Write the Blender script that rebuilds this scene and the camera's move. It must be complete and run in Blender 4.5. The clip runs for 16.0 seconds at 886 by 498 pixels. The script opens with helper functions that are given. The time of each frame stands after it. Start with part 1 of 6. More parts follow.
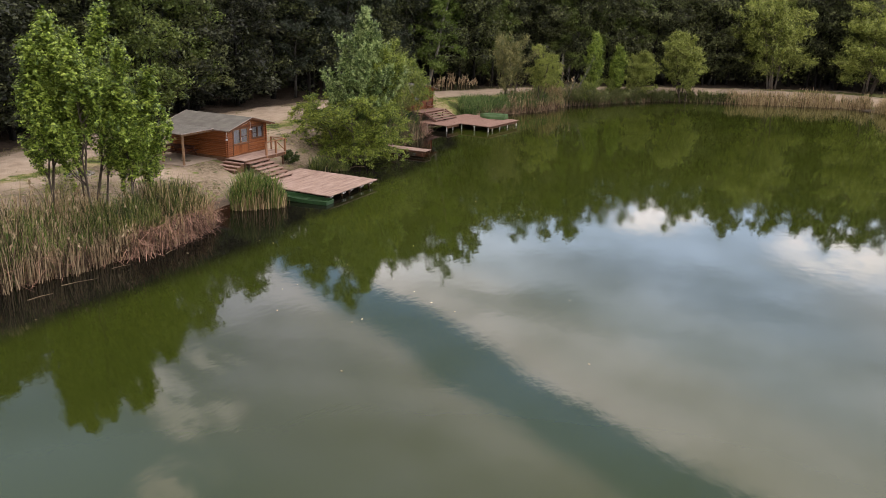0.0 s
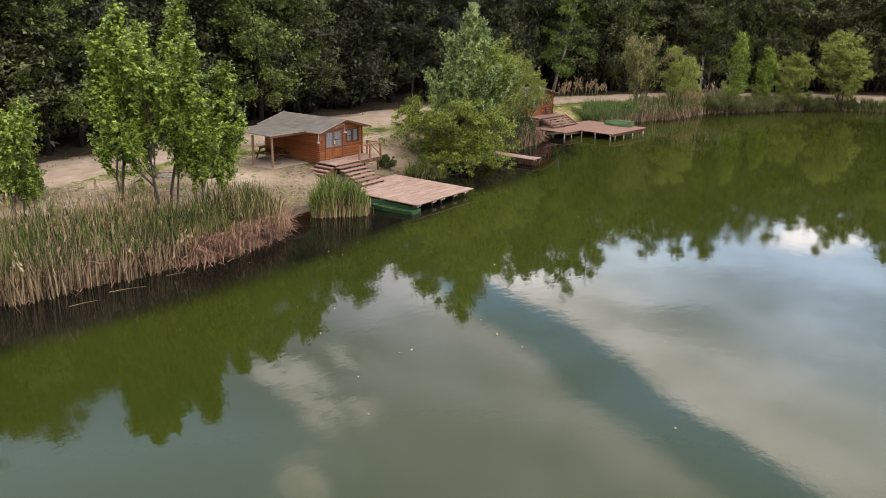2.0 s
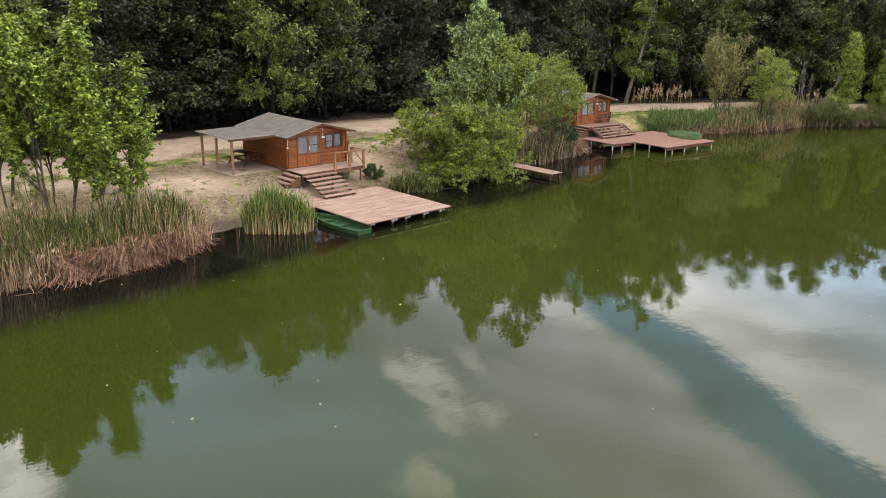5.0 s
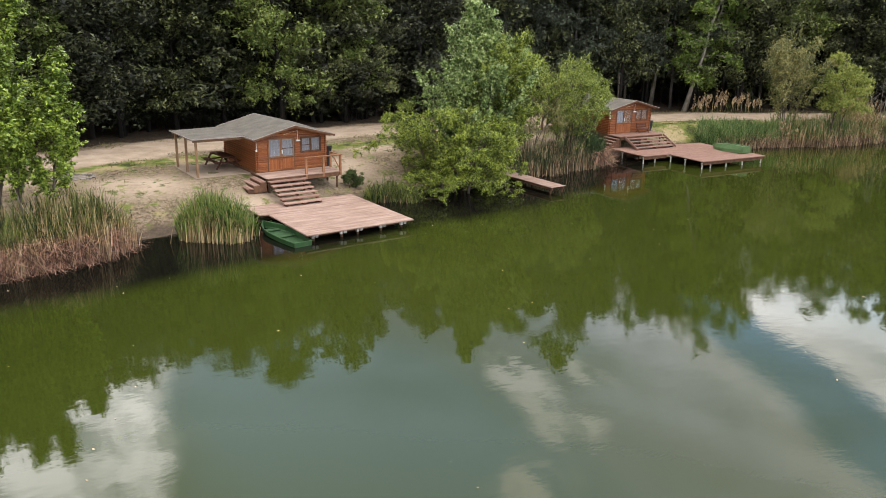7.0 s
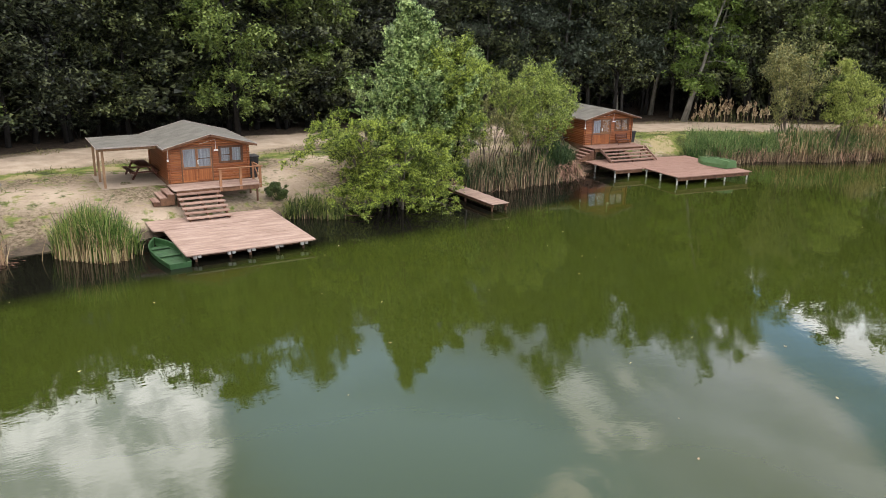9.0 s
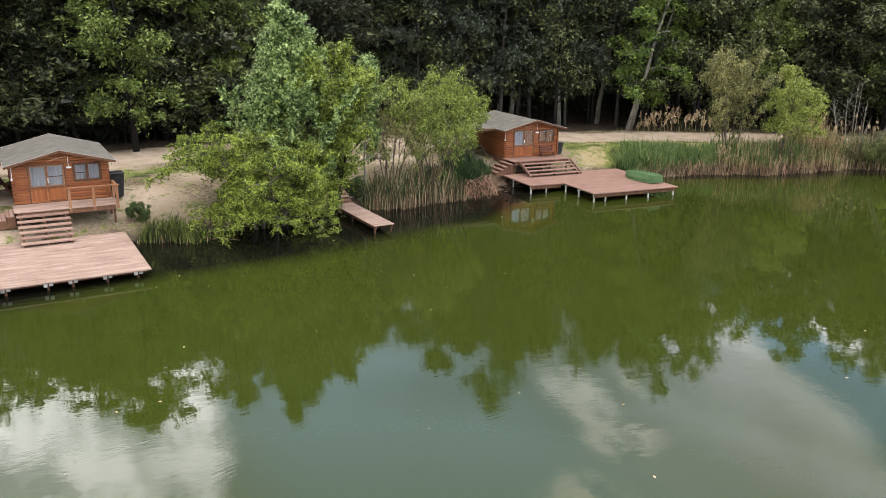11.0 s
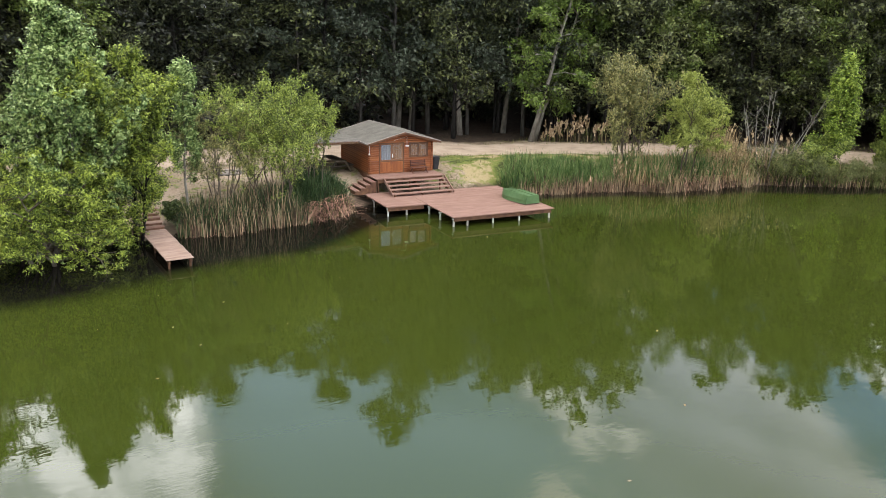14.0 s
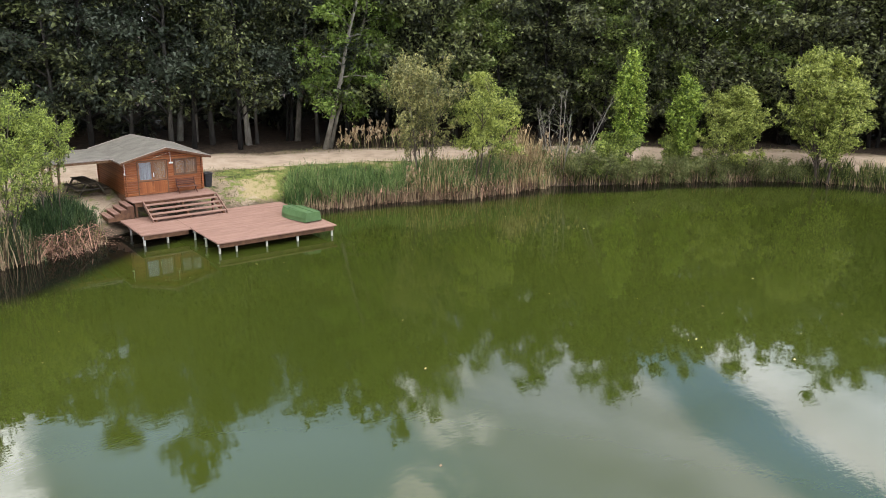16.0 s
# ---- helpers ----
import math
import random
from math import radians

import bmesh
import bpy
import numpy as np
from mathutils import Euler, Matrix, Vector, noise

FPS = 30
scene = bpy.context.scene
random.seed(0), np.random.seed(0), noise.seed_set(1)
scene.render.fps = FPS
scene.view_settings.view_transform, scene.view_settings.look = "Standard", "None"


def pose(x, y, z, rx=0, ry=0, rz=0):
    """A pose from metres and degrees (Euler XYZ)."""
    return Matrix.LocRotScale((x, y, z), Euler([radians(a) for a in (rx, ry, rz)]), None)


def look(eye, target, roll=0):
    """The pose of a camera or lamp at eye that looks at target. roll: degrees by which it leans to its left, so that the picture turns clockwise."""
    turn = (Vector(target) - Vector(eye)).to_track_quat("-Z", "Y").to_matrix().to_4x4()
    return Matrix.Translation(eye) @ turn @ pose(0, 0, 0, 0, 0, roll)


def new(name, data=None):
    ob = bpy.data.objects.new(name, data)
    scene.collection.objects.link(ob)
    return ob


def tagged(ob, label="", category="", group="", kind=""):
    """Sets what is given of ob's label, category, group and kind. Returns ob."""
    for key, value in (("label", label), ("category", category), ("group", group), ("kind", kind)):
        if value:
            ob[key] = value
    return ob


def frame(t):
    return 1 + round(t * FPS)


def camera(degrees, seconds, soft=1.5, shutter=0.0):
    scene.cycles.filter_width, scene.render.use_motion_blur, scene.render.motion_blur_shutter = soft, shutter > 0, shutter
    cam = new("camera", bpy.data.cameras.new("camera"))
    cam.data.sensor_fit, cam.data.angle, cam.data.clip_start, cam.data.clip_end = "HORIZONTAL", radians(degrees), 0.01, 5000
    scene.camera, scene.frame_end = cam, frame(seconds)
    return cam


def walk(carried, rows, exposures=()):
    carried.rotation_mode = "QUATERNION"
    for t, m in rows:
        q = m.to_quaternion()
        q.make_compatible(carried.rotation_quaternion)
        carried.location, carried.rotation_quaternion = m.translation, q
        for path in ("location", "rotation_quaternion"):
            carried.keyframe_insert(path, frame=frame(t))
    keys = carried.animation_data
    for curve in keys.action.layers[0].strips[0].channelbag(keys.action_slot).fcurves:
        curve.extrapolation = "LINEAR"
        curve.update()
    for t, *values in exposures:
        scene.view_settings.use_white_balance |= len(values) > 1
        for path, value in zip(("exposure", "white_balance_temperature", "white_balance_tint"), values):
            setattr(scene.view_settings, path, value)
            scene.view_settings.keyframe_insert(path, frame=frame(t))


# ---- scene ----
cam = camera(59.3, 16.0, soft=0.5)
PATH = [
    (0, (-40.365, -27.592, 12.518), (-38.648, -26.765, 11.912), 1.9),
    (0.5, (-39.233, -27.603, 12.207), (-37.586, -26.641, 11.606), 1.7),
    (1, (-37.885, -27.652, 11.967), (-36.261, -26.648, 11.371), 1.4),
    (1.5, (-36.477, -27.58, 11.798), (-34.886, -26.524, 11.203), 1.3),
    (2, (-34.918, -27.724, 11.651), (-33.381, -26.591, 11.056), 1.1),
    (2.5, (-33.347, -27.969, 11.468), (-31.836, -26.799, 10.877), 1.1),
    (3, (-31.588, -28.381, 11.38), (-30.101, -27.181, 10.789), 1.0),
    (3.5, (-29.66, -28.85, 11.223), (-28.196, -27.621, 10.635), 1.0),
    (4, (-27.482, -29.333, 11.124), (-26.043, -28.076, 10.535), 0.9),
    (4.5, (-25.386, -29.864, 10.981), (-24.008, -28.539, 10.393), 0.9),
    (7, (-14.766, -32.258, 10.466), (-13.67, -30.688, 9.887), 1.1),
    (7.5, (-12.798, -32.51, 10.416), (-11.741, -30.913, 9.838), 1.1),
    (8, (-10.855, -32.658, 10.379), (-9.834, -31.038, 9.803), 1.1),
    (10.5, (-1.191, -32.988, 10.703), (-0.216, -31.337, 10.132), 1.2),
    (11, (0.593, -32.847, 10.679), (1.571, -31.197, 10.113), 1.1),
    (11.5, (2.429, -32.805, 10.753), (3.406, -31.154, 10.188), 1.2),
    (12, (4.188, -32.622, 10.841), (5.168, -30.974, 10.272), 1.3),
    (12.5, (5.906, -32.316, 10.779), (6.89, -30.669, 10.213), 1.4),
    (13, (7.455, -32.075, 10.744), (8.445, -30.432, 10.179), 1.4),
    (13.5, (8.903, -31.89, 10.731), (9.902, -30.252, 10.168), 1.4),
    (14, (10.255, -31.757, 10.778), (11.272, -30.129, 10.216), 1.4),
    (14.5, (11.574, -31.498, 10.765), (12.653, -29.91, 10.205), 1.3),
    (15, (12.842, -31.147, 10.746), (14.007, -29.62, 10.19), 1.2),
    (15.5, (14.095, -30.814, 10.754), (15.341, -29.351, 10.2), 1.1),
    (16, (15.314, -30.489, 10.818), (16.648, -29.105, 10.264), 1.0),
]
walk(cam, [(t, look(e, g, r)) for t, e, g, r in PATH], exposures=((0, -0.49, 6600, 21), (1.5, -0.3, 6580, 20), (4.5, -0.09, 6550, 18), (8, 0.01, 6340, 15), (12.5, 0.15, 6240, 14), (16, 0.28, 6200, 14)))

# ---- world, sun, exposure ----
SUN_EL, SUN_AZ = 64.0, 165.0          # degrees; azimuth clockwise from +y
world = bpy.data.worlds.new("sky")
scene.world = world
world.use_nodes = True


def sky_nodes():
    """Blue sky with broken cloud, laid out on a flat cloud deck (u east, v north, in cloud heights)."""
    nt = world.node_tree
    nt.nodes.clear()
    N, L = nt.nodes.new, nt.links.new
    out, bg = N("ShaderNodeOutputWorld"), N("ShaderNodeBackground")
    sky = N("ShaderNodeTexSky")
    sky.sky_type, sky.sun_disc = "NISHITA", False
    sky.sun_elevation, sky.sun_rotation = radians(SUN_EL), radians(SUN_AZ)
    sky.dust_density = 1.0
    co, sep = N("ShaderNodeTexCoord"), N("ShaderNodeSeparateXYZ")
    L(co.outputs["Generated"], sep.inputs[0])

    def mt(op, a, b=None, c=None):
        m = N("ShaderNodeMath")
        m.operation = op
        for i, v in enumerate((a, b, c)):
            if isinstance(v, (int, float)):
                m.inputs[i].default_value = v
            elif v is not None:
                L(v, m.inputs[i])
        return m.outputs[0]

    def step(value, lo, hi):
        m = N("ShaderNodeMapRange")
        m.interpolation_type = "SMOOTHSTEP"
        m.inputs["From Min"].default_value, m.inputs["From Max"].default_value = lo, hi
        L(value, m.inputs["Value"])
        return m.outputs[0]

    def scaled(col, k):
        m = N("ShaderNodeVectorMath")
        m.operation, m.inputs["Scale"].default_value = "SCALE", k
        L(col, m.inputs[0])
        return m.outputs[0]

    def blend(f, a, b):
        m = N("ShaderNodeMix")
        m.data_type = "RGBA"
        L(f, m.inputs["Factor"])
        for i, v in ((6, a), (7, b)):
            if isinstance(v, tuple):
                m.inputs[i].default_value = (*v, 1)
            else:
                L(v, m.inputs[i])
        return m.outputs[2]

    def noise_on(vec, scale, detail, rough=0.5):
        n = N("ShaderNodeTexNoise")
        n.inputs["Scale"].default_value, n.inputs["Detail"].default_value, n.inputs["Roughness"].default_value = scale, detail, rough
        L(vec, n.inputs["Vector"])
        return n
    z = mt("MAXIMUM", sep.outputs["Z"], 0.05)
    u0, v0 = mt("DIVIDE", sep.outputs["X"], z), mt("DIVIDE", sep.outputs["Y"], z)
    flat = N("ShaderNodeCombineXYZ")
    L(u0, flat.inputs[0])
    L(v0, flat.inputs[1])
    tall = N("ShaderNodeMapping")           # heaped clouds stand higher than they are wide
    tall.inputs["Scale"].default_value = (1.0, 0.5, 1.0)
    L(flat.outputs[0], tall.inputs[0])
    warp = N("ShaderNodeSeparateXYZ")
    L(noise_on(flat.outputs[0], 2.2, 6, 0.6).outputs["Color"], warp.inputs[0])
    u = mt("ADD", u0, mt("MULTIPLY_ADD", warp.outputs[0], 0.32, -0.16))
    v = mt("ADD", v0, mt("MULTIPLY_ADD", warp.outputs[1], 0.32, -0.16))
    # streets of cloud that run along u = 0.52 v, with a blue lane between two of them
    s = mt("SUBTRACT", mt("SUBTRACT", u0, mt("MULTIPLY", v0, 0.52)), mt("MULTIPLY_ADD", warp.outputs[2], 0.22, 1.31))
    lane = N("ShaderNodeValToRGB")
    L(step(s, -2.0, 2.0), lane.inputs[0])
    lane.color_ramp.interpolation = "EASE"
    stops = [(0.06, (.08, .083, .092)), (0.26, (.105, .115, .138)), (0.37, (.145, .15, .172)), (0.44, (.185, .187, .20)), (0.492, (.047, .08, .122)),
             (0.555, (.044, .078, .126)), (0.588, (.285, .28, .278)), (0.66, (.222, .229, .234)), (0.8, (.158, .19, .222)), (0.95, (.132, .175, .228))]
    while len(lane.color_ramp.elements) < len(stops):
        lane.color_ramp.elements.new(0.5)
    for e, (p, c) in zip(lane.color_ramp.elements, stops):
        e.position, e.color = p, (*c, 1)
    cloud = scaled(lane.outputs[0], 14.8)
    lumps = noise_on(flat.outputs[0], 1.9, 8, 0.58)
    tone = N("ShaderNodeMapRange")
    tone.inputs["From Min"].default_value, tone.inputs["From Max"].default_value = 0.3, 0.7
    tone.inputs["To Min"].default_value, tone.inputs["To Max"].default_value = 0.74, 1.32
    L(lumps.outputs[0], tone.inputs["Value"])
    vary = N("ShaderNodeVectorMath")
    vary.operation = "SCALE"
    L(cloud, vary.inputs[0])
    L(tone.outputs[0], vary.inputs["Scale"])
    col = vary.outputs[0]

    def blob(cu, cv, ru, rv, soft):
        du = mt("DIVIDE", mt("SUBTRACT", u, cu), ru)
        dv = mt("DIVIDE", mt("SUBTRACT", v, cv), rv)
        r = mt("SQRT", mt("ADD", mt("MULTIPLY", du, du), mt("MULTIPLY", dv, dv)))
        return step(r, 1.0 + soft, 1.0 - soft)
    # a clear patch to the north-north-east
    col = blend(mt("MULTIPLY", blob(0.82, 1.6, 0.42, 0.75, 0.45), 0.85), col, (1.3, 1.95, 2.6))
    # the bright cloud that covers the sun, and small bright puffs
    rim = mt("SUBTRACT", mt("SUBTRACT", u, mt("MULTIPLY", v, 0.32)), -0.155)
    heap = mt("MULTIPLY", step(rim, 0.05, -0.05), blob(-0.4, 1.75, 1.1, 0.8, 0.2))
    col = blend(heap, col, blend(step(noise_on(tall.outputs[0], 6.5, 9, 0.6).outputs[0], 0.36, 0.62), (2.6, 2.75, 2.8), (7.6, 7.5, 7.1)))
    puffs = noise_on(tall.outputs[0], 10.0, 8, 0.6).outputs[0]
    for cu, cv, ru, rv, k in ((1.34, 1.58, .08, .15, 5.2), (1.27, 1.41, .06, .08, 4.0), (1.28, 1.25, .10, .09, 3.6), (1.56, 1.47, .06, .08, 4.0), (1.02, 1.11, .09, .08, 3.6), (3.95, .7, .36, .2, 4.6), (3.7, -.15, .4, .25, 4.8)):
        col = blend(mt("MULTIPLY", blob(cu, cv, ru, rv, 0.5), step(puffs, 0.38, 0.54)), col, (k, k * .99, k * .96))
    # thin places let the blue through
    thin = step(noise_on(flat.outputs[0], 0.8, 6).outputs[0], 0.52, 0.36)
    col = blend(mt("MULTIPLY", thin, 0.45), col, scaled(sky.outputs[0], 0.14))
    # brighter cloud overhead and to the south, out of view, added to light the land
    r = mt("SQRT", mt("ADD", mt("MULTIPLY", u, u), mt("MULTIPLY", v, v)))
    wide = mt("MAXIMUM", mt("MULTIPLY", step(v, 0.1, -0.7), 0.65), step(r, 1.2, 0.75))
    col = blend(mt("MULTIPLY", wide, 0.9), col, scaled(blend(lumps.outputs[0], (1.9, 1.84, 1.74), (4.25, 4.05, 3.75)), 1.0))
    L(col, bg.inputs[0])
    L(bg.outputs[0], out.inputs[0])


sky_nodes()
sun = new("sun", bpy.data.lights.new("sun", "SUN"))
sun.data.energy, sun.data.angle, sun.data.color = 0.9, radians(25), (1.0, 0.95, 0.87)
_a, _e = radians(SUN_AZ), radians(SUN_EL)
sun.matrix_world = look((0, 0, 60), (-math.sin(_a) * math.cos(_e) * 9, -math.cos(_a) * math.cos(_e) * 9, 60 - math.sin(_e) * 9))


# ---- materials ----
def material(name, ramp, scale=4.0, rough=0.7, bump=0.0, bump_scale=40.0, stretch=(1, 1, 1), metal=0.0, island=0.0, obj=0.0, spec=0.3,
             leaf=0.0, detail=5.0, spread=False):
    """A surface whose colour runs along ramp by noise at two scales, by piece and by object."""
    m = bpy.data.materials.new(name)
    m.use_nodes = True
    nt = m.node_tree
    N, L = nt.nodes.new, nt.links.new
    p = nt.nodes["Principled BSDF"]
    p.inputs["Roughness"].default_value, p.inputs["Metallic"].default_value = rough, metal
    p.inputs["Specular IOR Level"].default_value = spec
    co, mp = N("ShaderNodeTexCoord"), N("ShaderNodeMapping")
    mp.inputs["Scale"].default_value = stretch
    if spread:          # one pattern over all the boards of a floor
        L(N("ShaderNodeNewGeometry").outputs["Position"], mp.inputs[0])
    else:
        L(co.outputs["Object"], mp.inputs[0])
    n1 = N("ShaderNodeTexNoise")
    n1.inputs["Scale"].default_value, n1.inputs["Detail"].default_value = scale, detail
    n1.inputs["Roughness"].default_value = 0.62
    L(mp.outputs[0], n1.inputs["Vector"])
    value = n1.outputs[0]

    def add(source, amount):
        mul = N("ShaderNodeMath")
        mul.operation, mul.inputs[1].default_value, mul.inputs[2].default_value = "MULTIPLY_ADD", amount, -amount / 2
        L(source, mul.inputs[0])
        s = N("ShaderNodeMath")
        s.operation = "ADD"
        L(value, s.inputs[0])
        L(mul.outputs[0], s.inputs[1])
        return s.outputs[0]
    if island:
        g = N("ShaderNodeNewGeometry")
        value = add(g.outputs["Random Per Island"], island)
    if obj:
        oi = N("ShaderNodeObjectInfo")
        value = add(oi.outputs["Random"], obj)
    r = N("ShaderNodeValToRGB")
    r.color_ramp.elements[0].position, r.color_ramp.elements[1].position = 0.25, 0.75
    r.color_ramp.elements[0].color, r.color_ramp.elements[1].color = (*ramp[0], 1), (*ramp[-1], 1)
    for i, c in enumerate(ramp[1:-1]):
        e = r.color_ramp.elements.new(0.25 + 0.5 * (i + 1) / (len(ramp) - 1))
        e.color = (*c, 1)
    L(value, r.inputs[0])
    L(r.outputs[0], p.inputs["Base Color"])
    if bump:
        n2, b = N("ShaderNodeTexNoise"), N("ShaderNodeBump")
        n2.inputs["Scale"].default_value, n2.inputs["Detail"].default_value = bump_scale, 4
        L(mp.outputs[0], n2.inputs["Vector"])
        b.inputs["Strength"].default_value, b.inputs["Distance"].default_value = bump, 0.02
        L(n2.outputs[0], b.inputs["Height"])
        L(b.outputs[0], p.inputs["Normal"])
    if leaf:
        t, mx = N("ShaderNodeBsdfTranslucent"), N("ShaderNodeMixShader")
        L(r.outputs[0], t.inputs[0])
        mx.inputs[0].default_value = leaf
        L(p.outputs[0], mx.inputs[1])
        L(t.outputs[0], mx.inputs[2])
        L(mx.outputs[0], nt.nodes["Material Output"].inputs[0])
    return m


LEAF = dict(scale=0.7, rough=0.5, leaf=0.26, spec=0.35)
M_POPLAR = material("poplar_leaves", [(0.0532, 0.0946, 0.0123), (0.168, 0.255, 0.0308), (0.367, 0.475, 0.0766)], island=0.75, **LEAF)
M_WILLOW = material("willow_leaves", [(0.0302, 0.0513, 0.00767), (0.139, 0.198, 0.0246), (0.376, 0.458, 0.069)], island=0.75, **LEAF)
M_WILLOW_PALE = material("pale_willow_leaves", [(0.0605, 0.0896, 0.0162), (0.168, 0.224, 0.0375), (0.338, 0.411, 0.084)], island=0.75, **LEAF)
M_WILLOW_FAR = material("light_willow_leaves", [(0.0848, 0.113, 0.0204), (0.22, 0.268, 0.0493), (0.414, 0.464, 0.114)], island=0.75, **LEAF)
M_SILVER = material("silver_poplar_leaves", [(0.0504, 0.0963, 0.0263), (0.172, 0.259, 0.0695), (0.42, 0.526, 0.205)], island=0.75, **LEAF)
M_BUSH = material("bush_leaves", [(0.0248, 0.0465, 0.012), (0.0496, 0.0806, 0.016), (0.093, 0.124, 0.032)], island=0.6, **LEAF)
M_GREYBUSH = material("grey_bush_leaves", [(0.0525, 0.0672, 0.0187), (0.116, 0.137, 0.0382), (0.215, 0.236, 0.0808)], island=0.6, **LEAF)
M_FOREST = material("forest_leaves", [(0.0178, 0.0239, 0.0113), (0.0569, 0.0719, 0.0288), (0.165, 0.192, 0.0681)], island=0.65, obj=0.45, **LEAF)
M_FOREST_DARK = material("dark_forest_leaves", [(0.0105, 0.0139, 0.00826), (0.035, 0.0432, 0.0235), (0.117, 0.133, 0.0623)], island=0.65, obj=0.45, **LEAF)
# olive leaves, lightened for the haze and open light of the eastern wood
M_FOREST_OLIVE = material("hazy_olive_forest_leaves", [(0.028, 0.0336, 0.0154), (0.088, 0.104, 0.042), (0.234, 0.267, 0.101)], island=0.65, obj=0.45, **LEAF)
# undergrowth: a darker copy of the forest leaves that carries the shade under trees
M_THICKET_SHADE = material("shaded_thicket_leaves", [(0.00977, 0.0128, 0.00785), (0.0229, 0.0279, 0.0157), (0.0555, 0.0628, 0.0314)], island=0.5, obj=0.4, **LEAF)
# leaves deep in the wood, the shade there mixed into their colour
M_DEEP_SHADE = material("shaded_deep_wood_leaves", [(0.0126, 0.0139, 0.00882), (0.0269, 0.0279, 0.0164), (0.063, 0.0605, 0.0328)], island=0.5, **LEAF)
M_FOREST_LIGHT = material("fresh_forest_leaves", [(0.05, 0.085, 0.015), (0.095, 0.15, 0.026), (0.17, 0.24, 0.042)], island=0.5, obj=0.3, **LEAF)
M_FOREST_FRESH = material("olive_forest_leaves", [(0.055, 0.085, 0.02), (0.12, 0.17, 0.036), (0.225, 0.285, 0.07)], island=0.6, **LEAF)
M_FOREST_GREY = material("grey_forest_leaves", [(0.028, 0.04, 0.024), (0.048, 0.064, 0.04), (0.088, 0.112, 0.072)], island=0.5, obj=0.3, **LEAF)
M_GREYLEAF = material("grey_willow_leaves", [(0.092, 0.102, 0.0382), (0.184, 0.189, 0.0638), (0.322, 0.306, 0.111)], island=0.6, **LEAF)
M_BARK = material("bark", [(0.05, 0.04, 0.03), (0.11, 0.09, 0.07), (0.17, 0.15, 0.12)], scale=6, stretch=(1, 1, 0.25), rough=0.9, bump=0.6, obj=0.3)
# near-black bark; the shade among the trunks is put into the colour
M_SHADEBARK = material("shaded_bark", [(0.00572, 0.005, 0.00429), (0.0107, 0.0093, 0.00787), (0.0215, 0.019, 0.0161)], scale=6, stretch=(1, 1, 0.25), rough=0.9, bump=0.6, obj=0.3)
M_FORESTBARK = material("grey_forest_bark", [(0.0211, 0.0194, 0.0165), (0.0421, 0.0395, 0.0337), (0.0678, 0.0648, 0.0558)], scale=4, stretch=(1, 1, 0.4), rough=0.9, bump=0.5, obj=0.3)
M_PALEBARK = material("pale_bark", [(0.08, 0.075, 0.06), (0.16, 0.15, 0.125), (0.26, 0.25, 0.21)], scale=4, stretch=(1, 1, 0.4), rough=0.9, bump=0.5, obj=0.3)
M_REED = material("green_reed", [(0.0153, 0.0304, 0.00595), (0.0595, 0.092, 0.017), (0.187, 0.212, 0.051)], scale=1.1, island=0.7, rough=0.6, leaf=0.2)
M_REED_FRESH = material("fresh_green_reed", [(0.03, 0.066, 0.01), (0.09, 0.155, 0.026), (0.21, 0.275, 0.062)], scale=0.6, island=0.7, rough=0.6, leaf=0.2)
M_SEDGE = material("dark_green_sedge", [(0.015, 0.036, 0.012), (0.036, 0.072, 0.022), (0.085, 0.13, 0.045)], scale=0.6, island=0.7, rough=0.6, leaf=0.2)
M_REED_LUSH = material("lush_green_reed", [(0.036, 0.08, 0.02), (0.095, 0.165, 0.045), (0.22, 0.30, 0.10)], scale=0.6, island=0.7, rough=0.55, leaf=0.2)
M_DRY = material("dry_reed", [(0.045, 0.03, 0.018), (0.165, 0.118, 0.068), (0.42, 0.325, 0.195)], scale=1.1, island=0.9, rough=0.7, leaf=0.15)
M_STRAW = material("golden_straw", [(0.138, 0.0952, 0.0473), (0.333, 0.241, 0.121), (0.54, 0.426, 0.231)], scale=0.6, island=0.9, rough=0.7, leaf=0.15)
M_FALLEN = material("fallen_reed", [(0.057, 0.0289, 0.0179), (0.209, 0.111, 0.0723), (0.399, 0.238, 0.162)], scale=0.6, island=0.9, rough=0.8)
M_PLUME = material("reed_plume", [(0.251, 0.178, 0.102), (0.411, 0.312, 0.189), (0.549, 0.442, 0.285)], scale=3, island=0.6, rough=0.9, leaf=0.2)
M_GRASS = material("grass_blades", [(0.05, 0.065, 0.018), (0.12, 0.135, 0.035), (0.24, 0.22, 0.085)], scale=0.4, island=0.6, rough=0.7, leaf=0.2)
M_DECK = material("deck_boards", [(0.185, 0.122, 0.092), (0.285, 0.198, 0.154), (0.39, 0.29, 0.236)], scale=1.7, stretch=(0.5, 2, 2), rough=0.75, bump=0.35, bump_scale=30, obj=0.12, detail=9, spread=True)
M_DECK2 = material("red_deck_boards", [(0.17, 0.097, 0.072), (0.21, 0.125, 0.094), (0.25, 0.155, 0.12)], scale=1.7, stretch=(0.5, 2, 2), rough=0.75, bump=0.35, bump_scale=30, obj=0.16, detail=9, spread=True)
M_TREAD = material("worn_tread", [(0.16, 0.09, 0.065), (0.26, 0.165, 0.125), (0.37, 0.26, 0.205)], scale=3, stretch=(0.25, 3, 3), rough=0.75, bump=0.35, bump_scale=60, obj=0.3)
M_RAIL = material("stained_rail", [(0.15, 0.065, 0.03), (0.24, 0.115, 0.055), (0.33, 0.175, 0.095)], scale=4, stretch=(3, 3, 0.4), rough=0.7, bump=0.3, obj=0.2)
